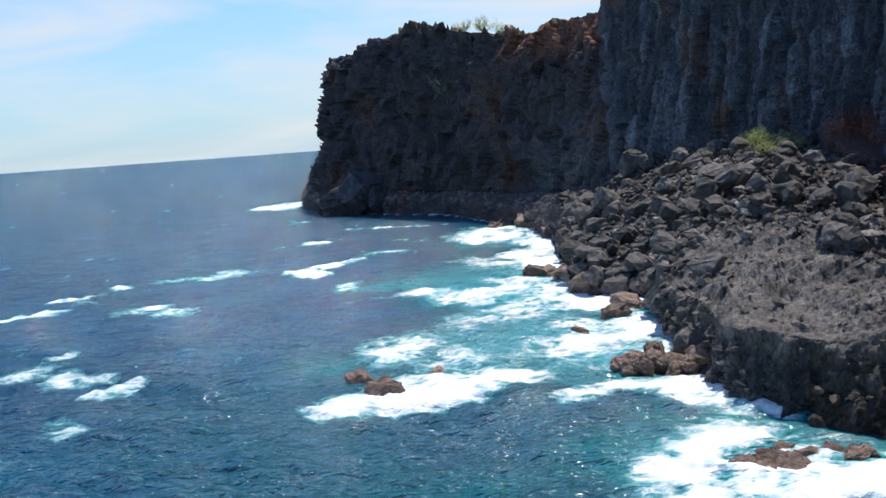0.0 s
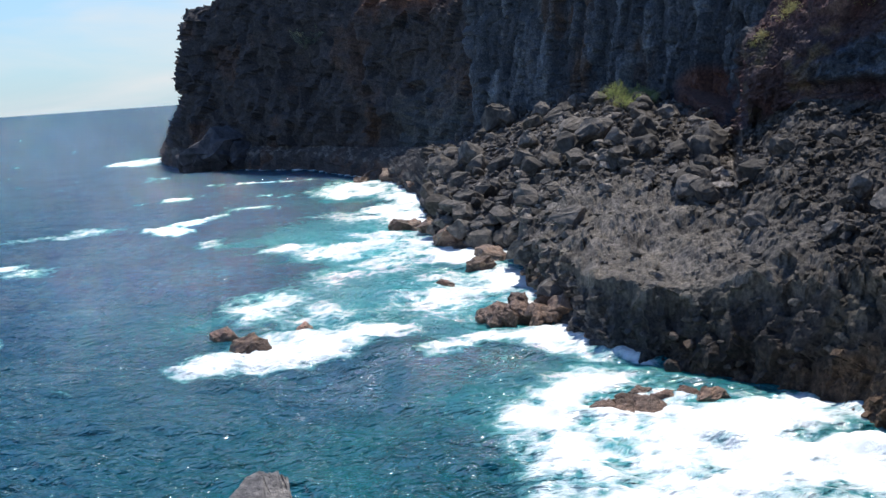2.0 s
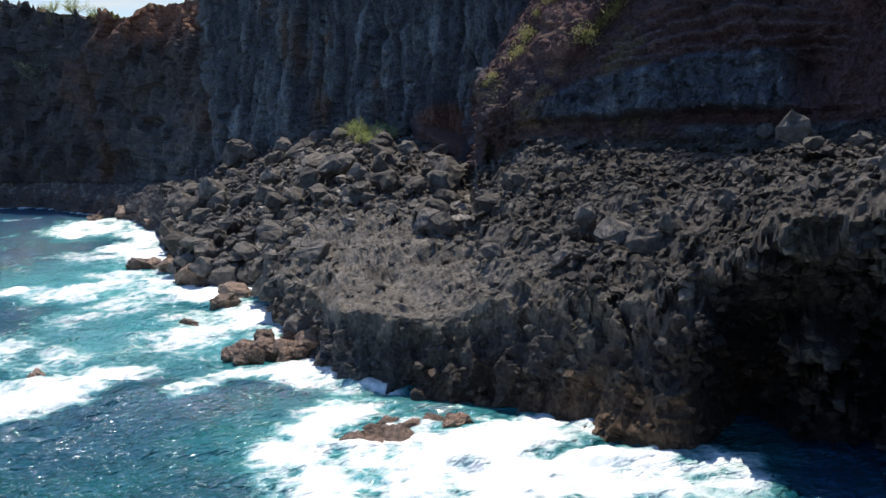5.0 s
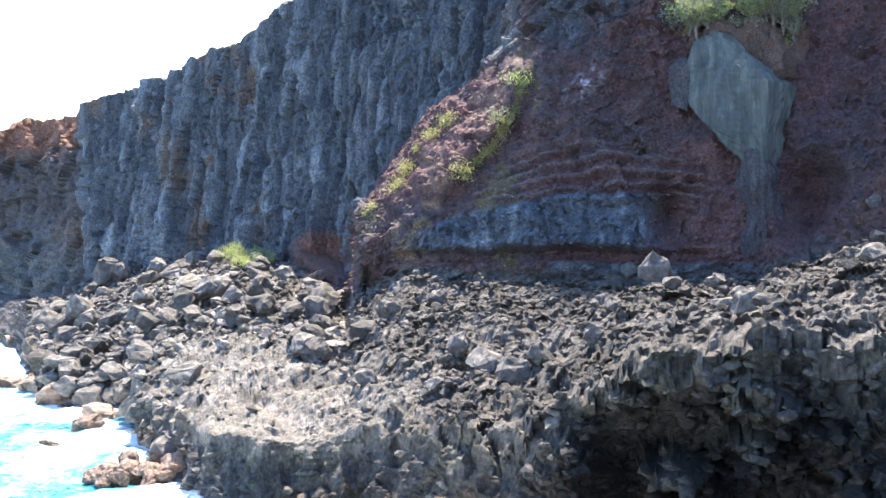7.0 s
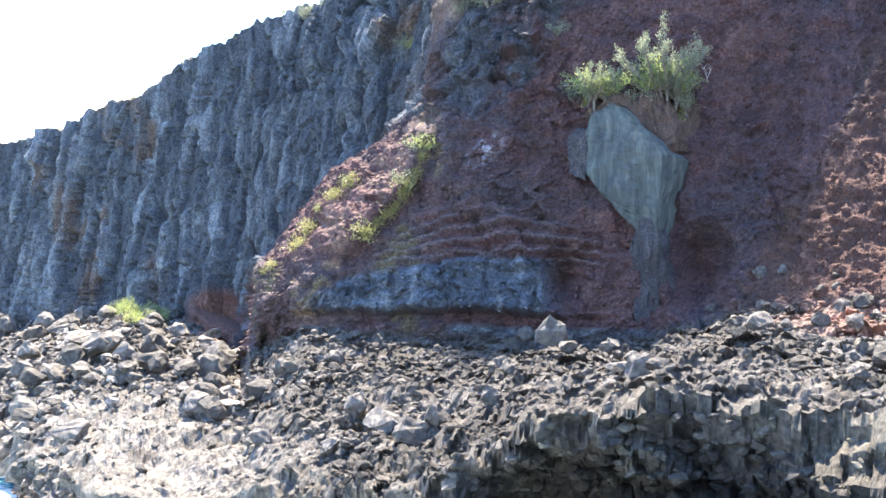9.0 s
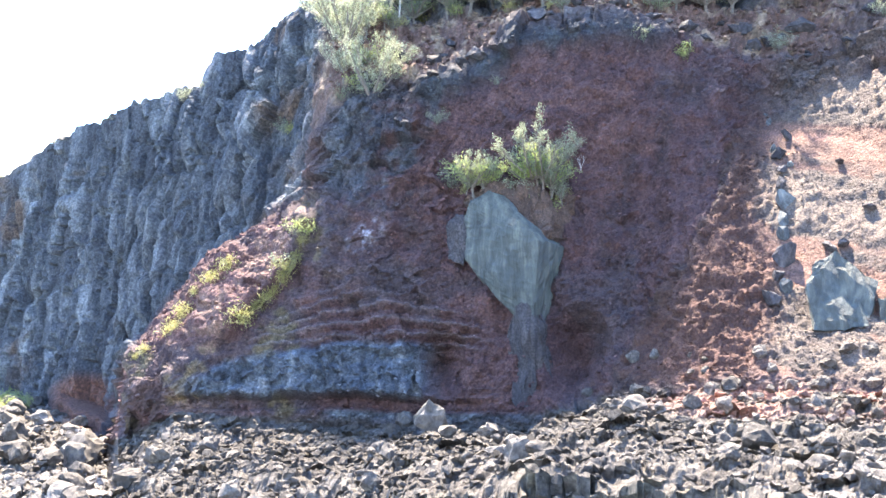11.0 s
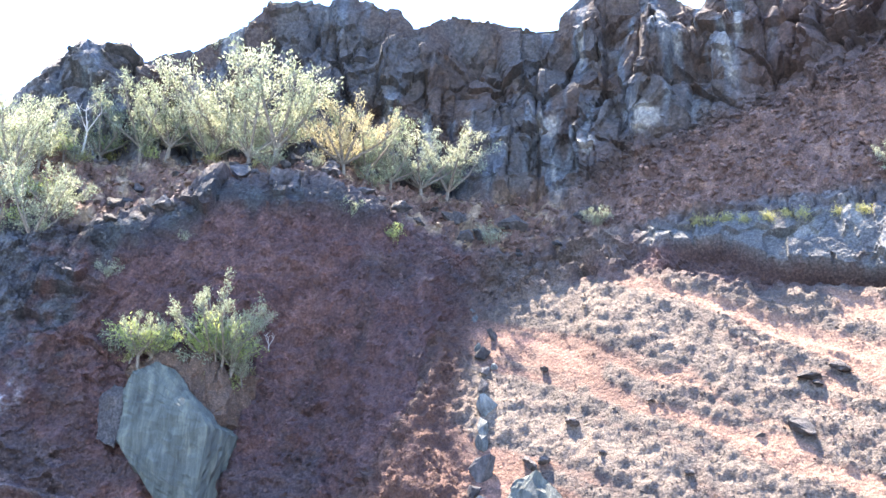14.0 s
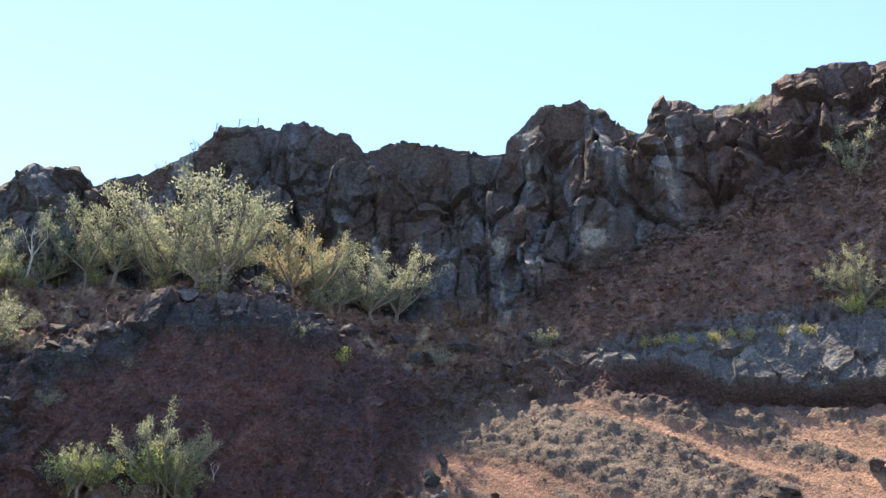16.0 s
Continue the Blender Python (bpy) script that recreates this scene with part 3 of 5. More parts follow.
ledge_soil = step(6.95, 7.1, s) * (1 - step(7.7, 7.95, s)) * step(31, 34, az) * (1 - step(60, 64, az))
lay_on(ledge_soil, (0.12, 0.075, 0.065))
lay_on(ledge_soil * step(0.1, 0.7, fleck) * 0.8, (0.26, 0.2, 0.15))
lay_on(terrace * step(9, 13, az), (0.098, 0.089, 0.082))
lay_on(terrace * step(12, 25, az) * step(-0.2, 0.5, patch), (0.15, 0.138, 0.13))
lay_on(terrace * (1 - sheet) * step(-0.9, 0.5, fleck + 0.5 * clinker), (0.19, 0.177, 0.16))
lay_on(terrace * step(0.1, 0.7, fleck) * (1 - 0.5 * step(26, 34, az)), (0.2, 0.185, 0.175))
lay_on(terrace * step(48, 56, az + 2 * wob) * step(3.1, 3.6, s + 0.15 * patch) * step(-0.4, 0.1, patch + 0.3 * fleck), (0.3, 0.165, 0.135))
cone = np.hypot((az - 20.8) / 1.5, (angle0 + 1.6) / 1.8)
lay_on(step(0.0, 0.5, 1 - cone + 0.3 * wob), (0.14, 0.07, 0.055))
lay_on(step(0.55, 0.95, s) * (1 - step(1.2, 1.7, s + 0.3 * fleck)) * step(-0.5, 0.4, patch) * step(10, 12, az), (0.17, 0.115, 0.08))
lay_on(step(1.2, 1.6, s) * (1 - step(1.95, 2.1, s)) * step(-0.2, 0.6, streak) * step(12, 14, az) * 0.8, (0.15, 0.14, 0.12))
G *= (1 - 0.2 * terrace * step(20, 26, az) * (1 - step(50, 57, az)) - 0.14 * terrace)[:, None]
# painted in: shade on the sea wall and cave, sun on the spur
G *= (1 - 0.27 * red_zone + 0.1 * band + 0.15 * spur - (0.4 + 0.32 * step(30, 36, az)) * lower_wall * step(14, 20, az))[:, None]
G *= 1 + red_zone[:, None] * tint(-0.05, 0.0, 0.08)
# haze put into the colour: the headland is lifted a little
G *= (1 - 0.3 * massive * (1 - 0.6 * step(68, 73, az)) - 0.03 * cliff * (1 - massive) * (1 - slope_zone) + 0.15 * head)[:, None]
topside = step(9.9, 10.4, s)
lay_on(topside, (0.14, 0.1, 0.06))
lay_on(topside * step(0.0, 0.4, fleck), (0.16, 0.17, 0.05))

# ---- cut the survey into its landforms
row = np.arange(NROW - 1)[:, None] * NCOL + np.arange(NCOL - 1)[None, :]
QUADS = np.stack([row, row + 1, row + NCOL + 1, row + NCOL], 2).reshape(-1, 4)
qs, qa = s[QUADS[:, 0]], az[QUADS[:, 0]]
q_red, q_slope, q_bank = red_zone[QUADS[:, 0]], slope_zone[QUADS[:, 0]], bank[QUADS[:, 0]]
form = np.full(len(QUADS), 1)
form[qa < 8.7] = 0
form[q_red > 0.5] = 2
form[q_slope > 0.5] = 3
form[(qs >= 6.95) & (qa > 32.5)] = 4
form[q_bank > 0.5] = 5
form[(qs < 4.05) & (qa > 5.0)] = 6
form[qs >= 10] = 7
FORMS = [("headland_cliff", "dark basalt sea cliff of the headland in shade", "cliff"), ("columnar_cliff", "blue-grey columnar basalt cliff streaked with pale stains", "cliff"),
         ("scoria_wall", "steep dark red scoria wall with thin layers", "cliff"), ("scoria_slope", "sunlit pink and grey slope of loose scoria", "slope"),
         ("upper_cliff", "dark weathered lava cliff with a jagged rim", "cliff"), ("scoria_bank", "brown-red rubble bank below the upper cliff", "slope"),
         ("lava_terrace", "rough black lava terrace ending in a low sea wall", "rock terrace"), ("plateau", "dry grassy plateau above the cliff rim", "ground")]
for k, (name, label, category) in enumerate(FORMS):
    mine = QUADS[form == k]
    if len(mine) == 0:
        continue
    used, inverse = np.unique(mine, return_inverse=True)
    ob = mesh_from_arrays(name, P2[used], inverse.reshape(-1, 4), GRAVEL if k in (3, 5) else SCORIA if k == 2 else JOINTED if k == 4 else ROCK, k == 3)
    set_colours(ob, "rock_tone", G[used])
    tagged(ob, label, category, kind="structure")


def ground_at(bearing, where):
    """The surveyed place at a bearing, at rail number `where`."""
    i = int(np.argmin(np.abs(GS - where)))
    j = int(np.argmin(np.abs(AZ - bearing)))
    return Vector(P2[i * NCOL + j])


def surface_hit(bearing, angle):
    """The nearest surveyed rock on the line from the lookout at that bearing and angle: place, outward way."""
    j = int(np.argmin(np.abs(AZ - bearing)))
    line = P2.reshape(NROW, NCOL, 3)[:, j]
    up = np.degrees(np.arctan2(line[:, 2] - EYE, np.hypot(line[:, 0], line[:, 1])))
    ok = np.where((up[:-1] - angle) * (up[1:] - angle) <= 0)[0]
    i = int(ok[0]) if len(ok) else int(np.argmin(np.abs(up - angle)))
    return Vector(line[i]), Vector(N0[i * NCOL + j])


# ---------------------------------------------------------------- the sea
def sea_material():
    m, n, l, b = nodes_of("sea_water")
    co = n.new("ShaderNodeTexCoord").outputs["Object"]
    fa = n.new("ShaderNodeAttribute")
    fa.attribute_name = "foam"
    sep = n.new("ShaderNodeSeparateColor")
    l.new(fa.outputs["Color"], sep.inputs["Color"])
    deep = mix_node(n, l, "MIX", ramp_node(n, l, noise_node(n, l, co, 0.06, 7.0, 0.7), (0.35, (0, 0, 0)), (0.65, (1, 1, 1))), (0.003, 0.038, 0.085), (0.01, 0.082, 0.145))
    turq = mix_node(n, l, "MIX", noise_node(n, l, co, 0.12, 5.0), (0.01, 0.2, 0.23), (0.05, 0.4, 0.42))
    teal = mix_node(n, l, "MIX", noise_node(n, l, co, 0.07, 4.0), (0.004, 0.075, 0.1), (0.009, 0.11, 0.13))
    water = mix_node(n, l, "MIX", ramp_node(n, l, sep.outputs["Green"], (0.0, (0, 0, 0)), (0.35, (1, 1, 1))), deep, teal)
    water = mix_node(n, l, "MIX", ramp_node(n, l, sep.outputs["Green"], (0.32, (0, 0, 0)), (0.95, (1, 1, 1))), water, turq)
    lace = n.new("ShaderNodeTexVoronoi")
    lace.feature = "DISTANCE_TO_EDGE"
    lace.inputs["Scale"].default_value = 0.55
    warp = n.new("ShaderNodeTexNoise")
    warp.inputs["Scale"].default_value, warp.inputs["Detail"].default_value = 0.5, 6.0
    l.new(co, warp.inputs["Vector"])
    add = n.new("ShaderNodeVectorMath")
    add.operation = "MULTIPLY_ADD"
    add.inputs[1].default_value = (3.0, 3.0, 3.0)
    l.new(warp.outputs["Color"], add.inputs[0])
    l.new(co, add.inputs[2])
    l.new(add.outputs["Vector"], lace.inputs["Vector"])
    net = ramp_node(n, l, lace.outputs["Distance"], (0.0, (1, 1, 1)), (0.22, (0.35, 0.35, 0.35)), (0.5, (0, 0, 0)))
    curd = noise_node(n, l, co, 1.3, 8.0, 0.7)
    tex = mix_node(n, l, "MIX", 0.82, net, mix_node(n, l, "MIX", 0.45, curd, noise_node(n, l, add.outputs["Vector"], 0.42, 7.0, 0.66, 1.0)))
    # foam shows where its amount beats the texture
    ma = n.new("ShaderNodeMath")
    ma.operation = "MULTIPLY_ADD"
    ma.inputs[1].default_value = 1.3
    l.new(sep.outputs["Red"], ma.inputs[0])
    bold = n.new("ShaderNodeMapRange")
    bold.inputs["From Min"].default_value, bold.inputs["From Max"].default_value = 0.2, 0.7
    bold.inputs["To Min"].default_value, bold.inputs["To Max"].default_value = 0.0, 0.8
    l.new(tex, bold.inputs["Value"])
    l.new(bold.outputs["Result"], ma.inputs[2])
    cover = ramp_node(n, l, ma.outputs["Value"], (0.78, (0, 0, 0)), (1.0, (0.75, 0.75, 0.75)))
    mr = n.new("ShaderNodeMapRange")
    mr.inputs["From Min"].default_value, mr.inputs["From Max"].default_value = 0.9, 1.75
    l.new(ma.outputs["Value"], mr.inputs["Value"])
    water = mix_node(n, l, "MIX", ramp_node(n, l, ma.outputs["Value"], (0.66, (0, 0, 0)), (1.0, (0.55, 0.55, 0.55))), water, (0.2, 0.58, 0.6))
    l.new(mix_node(n, l, "MIX", ramp_node(n, l, mr.outputs["Result"], (0.0, (0, 0, 0)), (0.25, (0.5, 0.5, 0.5)), (0.6, (1, 1, 1))), water, (0.84, 0.88, 0.89)), b.inputs["Base Color"])
    l.new(ramp_node(n, l, mr.outputs["Result"], (0.0, (0.08, 0.08, 0.08)), (0.6, (0.7, 0.7, 0.7))), b.inputs["Roughness"])
    b.inputs["IOR"].default_value = 1.33
    b.inputs["Specular IOR Level"].default_value = 0.0
    wav = n.new("ShaderNodeMapping")
    wav.inputs["Scale"].default_value = (1.0, 1.7, 1.0)
    wav.inputs["Rotation"].default_value = (0, 0, 0.5)
    l.new(co, wav.inputs["Vector"])
    swell = noise_node(n, l, wav.outputs["Vector"], 0.16, 5.0, 0.55, 0.4)
    chop = noise_node(n, l, wav.outputs["Vector"], 0.8, 3.0, 0.55, 0.3)
    calm = n.new("ShaderNodeMapRange")              # foam lies smooth on the chop
    calm.inputs["To Min"].default_value, calm.inputs["To Max"].default_value = 1.0, 0.12
    l.new(mr.outputs["Result"], calm.inputs["Value"])
    roll = n.new("ShaderNodeBump")
    roll.inputs["Distance"].default_value = 3.2
    l.new(calm.outputs["Result"], roll.inputs["Strength"])
    l.new(swell, roll.inputs["Height"])
    nb = roll.outputs["Normal"]
    bc = n.new("ShaderNodeBump")
    bc.inputs["Distance"].default_value = 0.7
    l.new(calm.outputs["Result"], bc.inputs["Strength"])
    l.new(chop, bc.inputs["Height"])
    l.new(nb, bc.inputs["Normal"])
    nb = bc.outputs["Normal"]
    ripple = n.new("ShaderNodeBump")
    ripple.inputs["Distance"].default_value = 0.2
    l.new(calm.outputs["Result"], ripple.inputs["Strength"])
    l.new(noise_node(n, l, wav.outputs["Vector"], 2.2, 2.0, 0.5), ripple.inputs["Height"])
    l.new(nb, ripple.inputs["Normal"])
    nb = ripple.outputs["Normal"]
    nb = bump_node(n, l, mr.outputs["Result"], 0.3, 0.12, nb)
    l.new(nb, b.inputs["Normal"])
    gloss = n.new("ShaderNodeBsdfGlossy")
    gloss.inputs["Roughness"].default_value = 0.1
    l.new(nb, gloss.inputs["Normal"])
    fr = n.new("ShaderNodeFresnel")
    fr.inputs["IOR"].default_value = 1.33
    l.new(nb, fr.inputs["Normal"])
    share = n.new("ShaderNodeMath")
    share.operation = "MULTIPLY"
    l.new(fr.outputs["Fac"], share.inputs[0])
    dry = n.new("ShaderNodeMapRange")
    dry.inputs["To Min"].default_value, dry.inputs["To Max"].default_value = 0.27, 0.02
    l.new(mr.outputs["Result"], dry.inputs["Value"])
    l.new(dry.outputs["Result"], share.inputs[1])
    mx = n.new("ShaderNodeMixShader")
    l.new(share.outputs["Value"], mx.inputs["Fac"])
    l.new(b.outputs["BSDF"], mx.inputs[1])
    l.new(gloss.outputs["BSDF"], mx.inputs[2])
    l.new(mx.outputs["Shader"], n["Material Output"].inputs["Surface"])
    return m


SEA = sea_material()
sea_az = np.concatenate([np.arange(-180, -30, 4.0), np.arange(-30, 48, 0.11), np.arange(48, 184, 4.0)])
sea_r = np.concatenate([np.geomspace(3, 30, 12)[:-1], 1 / np.linspace(1 / 30, 1 / 420, 430), np.geomspace(440, 4900, 40)])
sr, sa = np.meshgrid(sea_r, np.radians(sea_az), indexing="ij")
SP = np.stack([sr * np.sin(sa), sr * np.cos(sa), np.zeros_like(sr)], 2).reshape(-1, 3)
fade = np.clip(1 - np.hypot(SP[:, 0], SP[:, 1]) / 420, 0, 1)
turned = np.stack([SP[:, 0] * 0.8 - SP[:, 1] * 0.6, SP[:, 0] * 0.6 + SP[:, 1] * 0.8, SP[:, 2]], 1)
SP[:, 2] = fade * (0.45 * fractal(turned * np.array((0.05, 0.1, 1)), 3, 71) + 0.3 * fractal(turned * np.array((0.28, 0.6, 1)), 3, 72, 0.6) + 0.07 * fractal(turned * np.array((0.9, 1.5, 1)), 2, 74))
sea_bearing, sea_reach = np.degrees(sa).ravel(), sr.ravel()

SWASH = [  # bearing, reach, half width in degrees, half depth in metres, amount of foam
    (-7.2, 73.5, 2.2, 3.6, 0.8), (-3.6, 76, 2.6, 5, 1.15), (-0.6, 77, 3.0, 4.5, 1.3), (2.6, 79.5, 2.8, 3.8, 1.15), (-2.6, 92, 2.6, 6, 0.62), (0.6, 86, 3.4, 4, 0.5), (6.1, 69, 1.5, 2.6, 0.85),
    (15.0, 53, 5.5, 9.5, 1.45), (20.5, 50, 6, 8.5, 1.5), (25, 48.5, 4.5, 5.5, 1.3), (13, 46, 3, 5, 0.9), (19, 44, 7, 4, 0.9), (29, 47, 4, 4, 0.8), (33, 46.5, 5, 4, 0.8), (24, 56, 8, 5, 0.8), (28.5, 44, 3, 3, 0.6),
    (2.6, 190, 3.2, 12, 1.1), (4.8, 168, 1.6, 15, 1.1), (5.8, 140, 1.2, 16, 1.2), (6.2, 118, 2.2, 10, 1.0), (8.0, 106, 2.6, 7, 1.25), (9.6, 95, 2.0, 8, 1.15), (11.5, 84, 2.0, 5, 1.1), (12.5, 71, 3.0, 4.5, 1.15),
    (9.0, 72, 2.4, 3.5, 0.7), (6.5, 90, 3.2, 8, 0.55), (-1.5, 122, 2.6, 4, 0.75), (1.8, 119, 3.2, 4, 0.85), (4.5, 108, 3.0, 6, 0.62), (2.0, 101, 3.0, 6, 0.45), (3.2, 150, 3.0, 12, 0.5), (4.4, 128, 2.2, 6, 0.75),
    (-22.2, 140, 2.0, 2.6, 0.75), (-20.2, 149, 1.6, 2.4, 0.8), (-17.6, 155, 1.0, 3, 0.8), (-13, 159, 2.4, 3, 0.5), (-8.2, 154, 1.2, 5, 0.85), (-6.3, 163, 1.6, 4, 0.9), (-3.6, 167, 1.4, 3, 0.5), (-8.8, 343, 1.3, 18, 0.95),
    (-8.0, 260, 0.8, 8, 0.9), (-7.5, 199, 1.2, 5, 0.85), (-3.0, 225, 2.0, 4, 0.8), (-23, 98, 2.2, 4, 0.5), (-20.5, 92, 1.6, 2.5, 0.6), (-18.2, 87.5, 0.9, 2.5, 0.75), (-21, 104, 1.3, 2.5, 0.55),
    (-17, 130, 1.6, 6, 0.5), (-14.5, 123, 1.4, 4, 0.42), (-6, 137, 1.2, 3, 0.5), (-21, 76, 1.2, 3, 0.38)]
POOL = [  # the same for the pale aerated water
    (0, 132, 5, 18, 0.75), (5, 125, 5, 26, 0.9), (4, 98, 6, 18, 0.85), (9, 84, 5, 16, 0.85), (10, 60, 6, 10, 0.7), (15, 55, 8, 14, 0.9), (22, 52, 10, 12, 0.9), (2, 60, 5, 9, 0.28),
    (-4, 84, 6, 13, 0.5), (3, 185, 5, 22, 0.6), (30, 48, 8, 8, 0.8), (8, 42, 8, 6, 0.25), (2, 60, 22, 34, 0.34), (-8, 70, 14, 30, 0.2), (6, 48, 16, 18, 0.4)]


def spread(table, warp):
    total = np.zeros(len(SP))
    for bearing, reach, width, depth, amount in table:
        d = ((sea_bearing + warp[0] - bearing) / width) ** 2 + ((sea_reach * (1 + warp[1]) - reach) / depth) ** 2
        total = np.maximum(total, amount * np.clip((1.7 - d) / 1.6, 0, 1))
    return total


w1, w2 = fractal(SP * 0.09, 4, 81, 0.55), fractal(SP * 0.09 + 40, 4, 85, 0.55)
foam = spread(SWASH, (1.3 * w1, 0.045 * w2))
gap = np.interp(sea_bearing, AZ, shore) - sea_reach
foam = np.maximum(foam, step(0.5, 1.0, (1 - gap / (2.2 + 1.5 * w1))) * (gap > -8) * step(-8, -6, sea_bearing) * (1 - step(16, 19, sea_bearing)) * 0.8)
foam = 0.92 * np.clip(foam, 0, 1.2) * np.clip(0.86 + 0.45 * fractal(SP * 0.3, 5, 91, 0.68), 0.05, 1.2)
caps = step(0.95, 1.5, fractal(turned * np.array((0.05, 0.16, 1)), 4, 95, 0.62)) * 0.33
foam = np.maximum(foam, caps * (sea_reach > 35))
pool = np.maximum(spread(POOL, (1.6 * w2, 0.06 * w1)), foam * 0.7)
pool *= np.clip(0.85 + 0.3 * w1, 0, 1.2)
SP[:, 2] += 0.35 * np.clip(foam, 0, 1) * (0.6 + fractal(SP * 0.6, 3, 97)) * fade
ni, nj = sr.shape
row = np.arange(ni - 1)[:, None] * nj + np.arange(nj - 1)[None, :]
sq = np.stack([row, row + nj, row + nj + 1, row + 1], 2).reshape(-1, 4)
sea = mesh_from_arrays("sea", SP, sq, SEA, smooth=True)
set_colours(sea, "foam", np.stack([np.clip(foam, 0, 1), np.clip(pool, 0, 1), foam * 0], 1))
tagged(sea, "deep blue sea with turquoise shallows and white foam", "water", kind="structure")

# ---------------------------------------------------------------- the bluff on which the camera stands
bl_az, bl_t = np.radians(np.arange(0, 361, 3.0)), np.linspace(0, 1, 40)
front = 0.5 + 0.5 * np.cos(bl_az - radians(15))           # 1 towards the water
bt, bf = np.meshgrid(bl_t, front, indexing="ij")
bb = np.repeat(bl_az[None, :], len(bl_t), 0)
top_r = 2.6 + 26 * (1 - bf) ** 2
reach = np.where(bt < 0.4, top_r * bt / 0.4, top_r + (bt - 0.4) / 0.6 * (3.0 + 14 * (1 - bf)))
high = np.where(bt < 0.4, 16.3 - 0.5 * (bt / 0.4) ** 2 * bf + 5 * (1 - bf) ** 2 * bt, 15.8 - (bt - 0.4) / 0.6 * 20.5 + 2 * (1 - bf) ** 2)
BP = np.stack([reach * np.sin(bb), reach * np.cos(bb) - 1.0, high], 2).reshape(-1, 3)
bh, _ = facets(BP / 1.4, 33)
BP += np.stack([np.sin(bb).ravel(), np.cos(bb).ravel(), 0 * bb.ravel()], 1) * (bh * 0.35 * step(0.3, 0.5, bt.ravel()))[:, None]
BP[:, 2] += 0.08 * bh
nb_, nc_ = bt.shape
row = np.arange(nb_ - 1)[:, None] * nc_ + np.arange(nc_ - 1)[None, :]
bluff = mesh_from_arrays("lookout_bluff", BP, np.stack([row, row + nc_, row + nc_ + 1, row + 1], 2).reshape(-1, 4), ROCK)
set_colours(bluff, "rock_tone", np.zeros((len(BP), 3)) + tint(0.13, 0.12, 0.12))
tagged(bluff, "grey basalt bluff above the sea", "rock", kind="structure")

# ---------------------------------------------------------------- loose rocks
rng = random.Random(7)


def hull_mesh(name, points, material, cuts=1, jitter=0.05, seed=0, warp=0.0, pitted=0.0):
    """A broken rock: the hull of some points, its faces cut once and roughened."""
    bm = bmesh.new()
    for p in points:
        bm.verts.new(p)
    got = bmesh.ops.convex_hull(bm, input=bm.verts[:])
    loose = [v for v in bm.verts if not v.link_faces]
    if loose:
        bmesh.ops.delete(bm, geom=loose, context="VERTS")
    if cuts:
        bmesh.ops.subdivide_edges(bm, edges=bm.edges[:], cuts=cuts, use_grid_fill=True)
    r = random.Random(seed)
    for v in bm.verts:
        v.co += Vector((r.uniform(-1, 1), r.uniform(-1, 1), r.uniform(-1, 1))) * jitter
    bmesh.ops.recalc_face_normals(bm, faces=bm.faces[:])
    if warp:
        bm.normal_update()
        for v in bm.verts:
            c = Vector((v.co.x, v.co.y, v.co.z * 0.45))
            v.co += v.normal * warp * (noise.noise(c * 0.5) + 0.5 * noise.noise(c * 1.4 + Vector((7, 3, 1))))
    if pitted:
        bm.normal_update()
        for v in bm.verts:
            c = v.co * 3.5 + Vector((seed * 3.1, 0, 0))
            v.co += v.normal * pitted * (noise.noise(c) + 0.6 * noise.noise(c * 2.3))
    me = bpy.data.meshes.new(name)
    bm.to_mesh(me)
    bm.free()
    me.materials.append(material)
    return me


def boulder_points(r, count=15):
    out = []
    for _ in range(count):
        v = Vector((r.gauss(0, 1), r.gauss(0, 1), r.gauss(0, 1))).normalized()
        out.append(Vector((v.x * 0.5 * r.uniform(0.85, 1.1), v.y * 0.5 * r.uniform(0.85, 1.1), v.z * 0.42 * r.uniform(0.8, 1.1))))
    return out


WET = rock_material("wet_brown_rock", (0.16, 0.11, 0.085), 0.45, 0.4, 1.8)
DARK = rock_material("dark_block", (0.06, 0.058, 0.065), 0.85, 0.35, 1.6)
SLATE = rock_material("slate_grey_basalt", (0.09, 0.105, 0.115), 0.85, 0.3, 1.2)
SOIL = rock_material("root_bound_soil", (0.085, 0.058, 0.048), 0.95, 0.45, 2.2)
GREYROCK = rock_material("grey_rock", (0.3, 0.29, 0.29), 0.85, 0.3, 4.0)
m_slab, n_, l_, b_ = nodes_of("streaked_slab")
co_ = n_.new("ShaderNodeTexCoord").outputs["Object"]
mp_ = n_.new("ShaderNodeMapping")
mp_.inputs["Scale"].default_value = (1.0, 1.0, 0.2)
l_.new(co_, mp_.inputs["Vector"])
streaks = noise_node(n_, l_, mp_.outputs["Vector"], 1.6, 7.0, 0.65, 0.3)
sc_ = ramp_node(n_, l_, streaks, (0.3, (0.03, 0.037, 0.04)), (0.5, (0.066, 0.082, 0.082)), (0.72, (0.14, 0.158, 0.146)))
sc_ = mix_node(n_, l_, "MULTIPLY", 0.8, sc_, ramp_node(n_, l_, noise_node(n_, l_, co_, 0.5, 6.0, 0.6), (0.3, (0.6, 0.62, 0.65)), (0.7, (1.25, 1.2, 1.1))))
l_.new(sc_, b_.inputs["Base Color"])
b_.inputs["Roughness"].default_value = 0.8
nb_s = bump_node(n_, l_, streaks, 0.6, 0.5)
l_.new(bump_node(n_, l_, noise_node(n_, l_, co_, 3.0, 8.0, 0.7), 0.5, 0.25, nb_s), b_.inputs["Normal"])
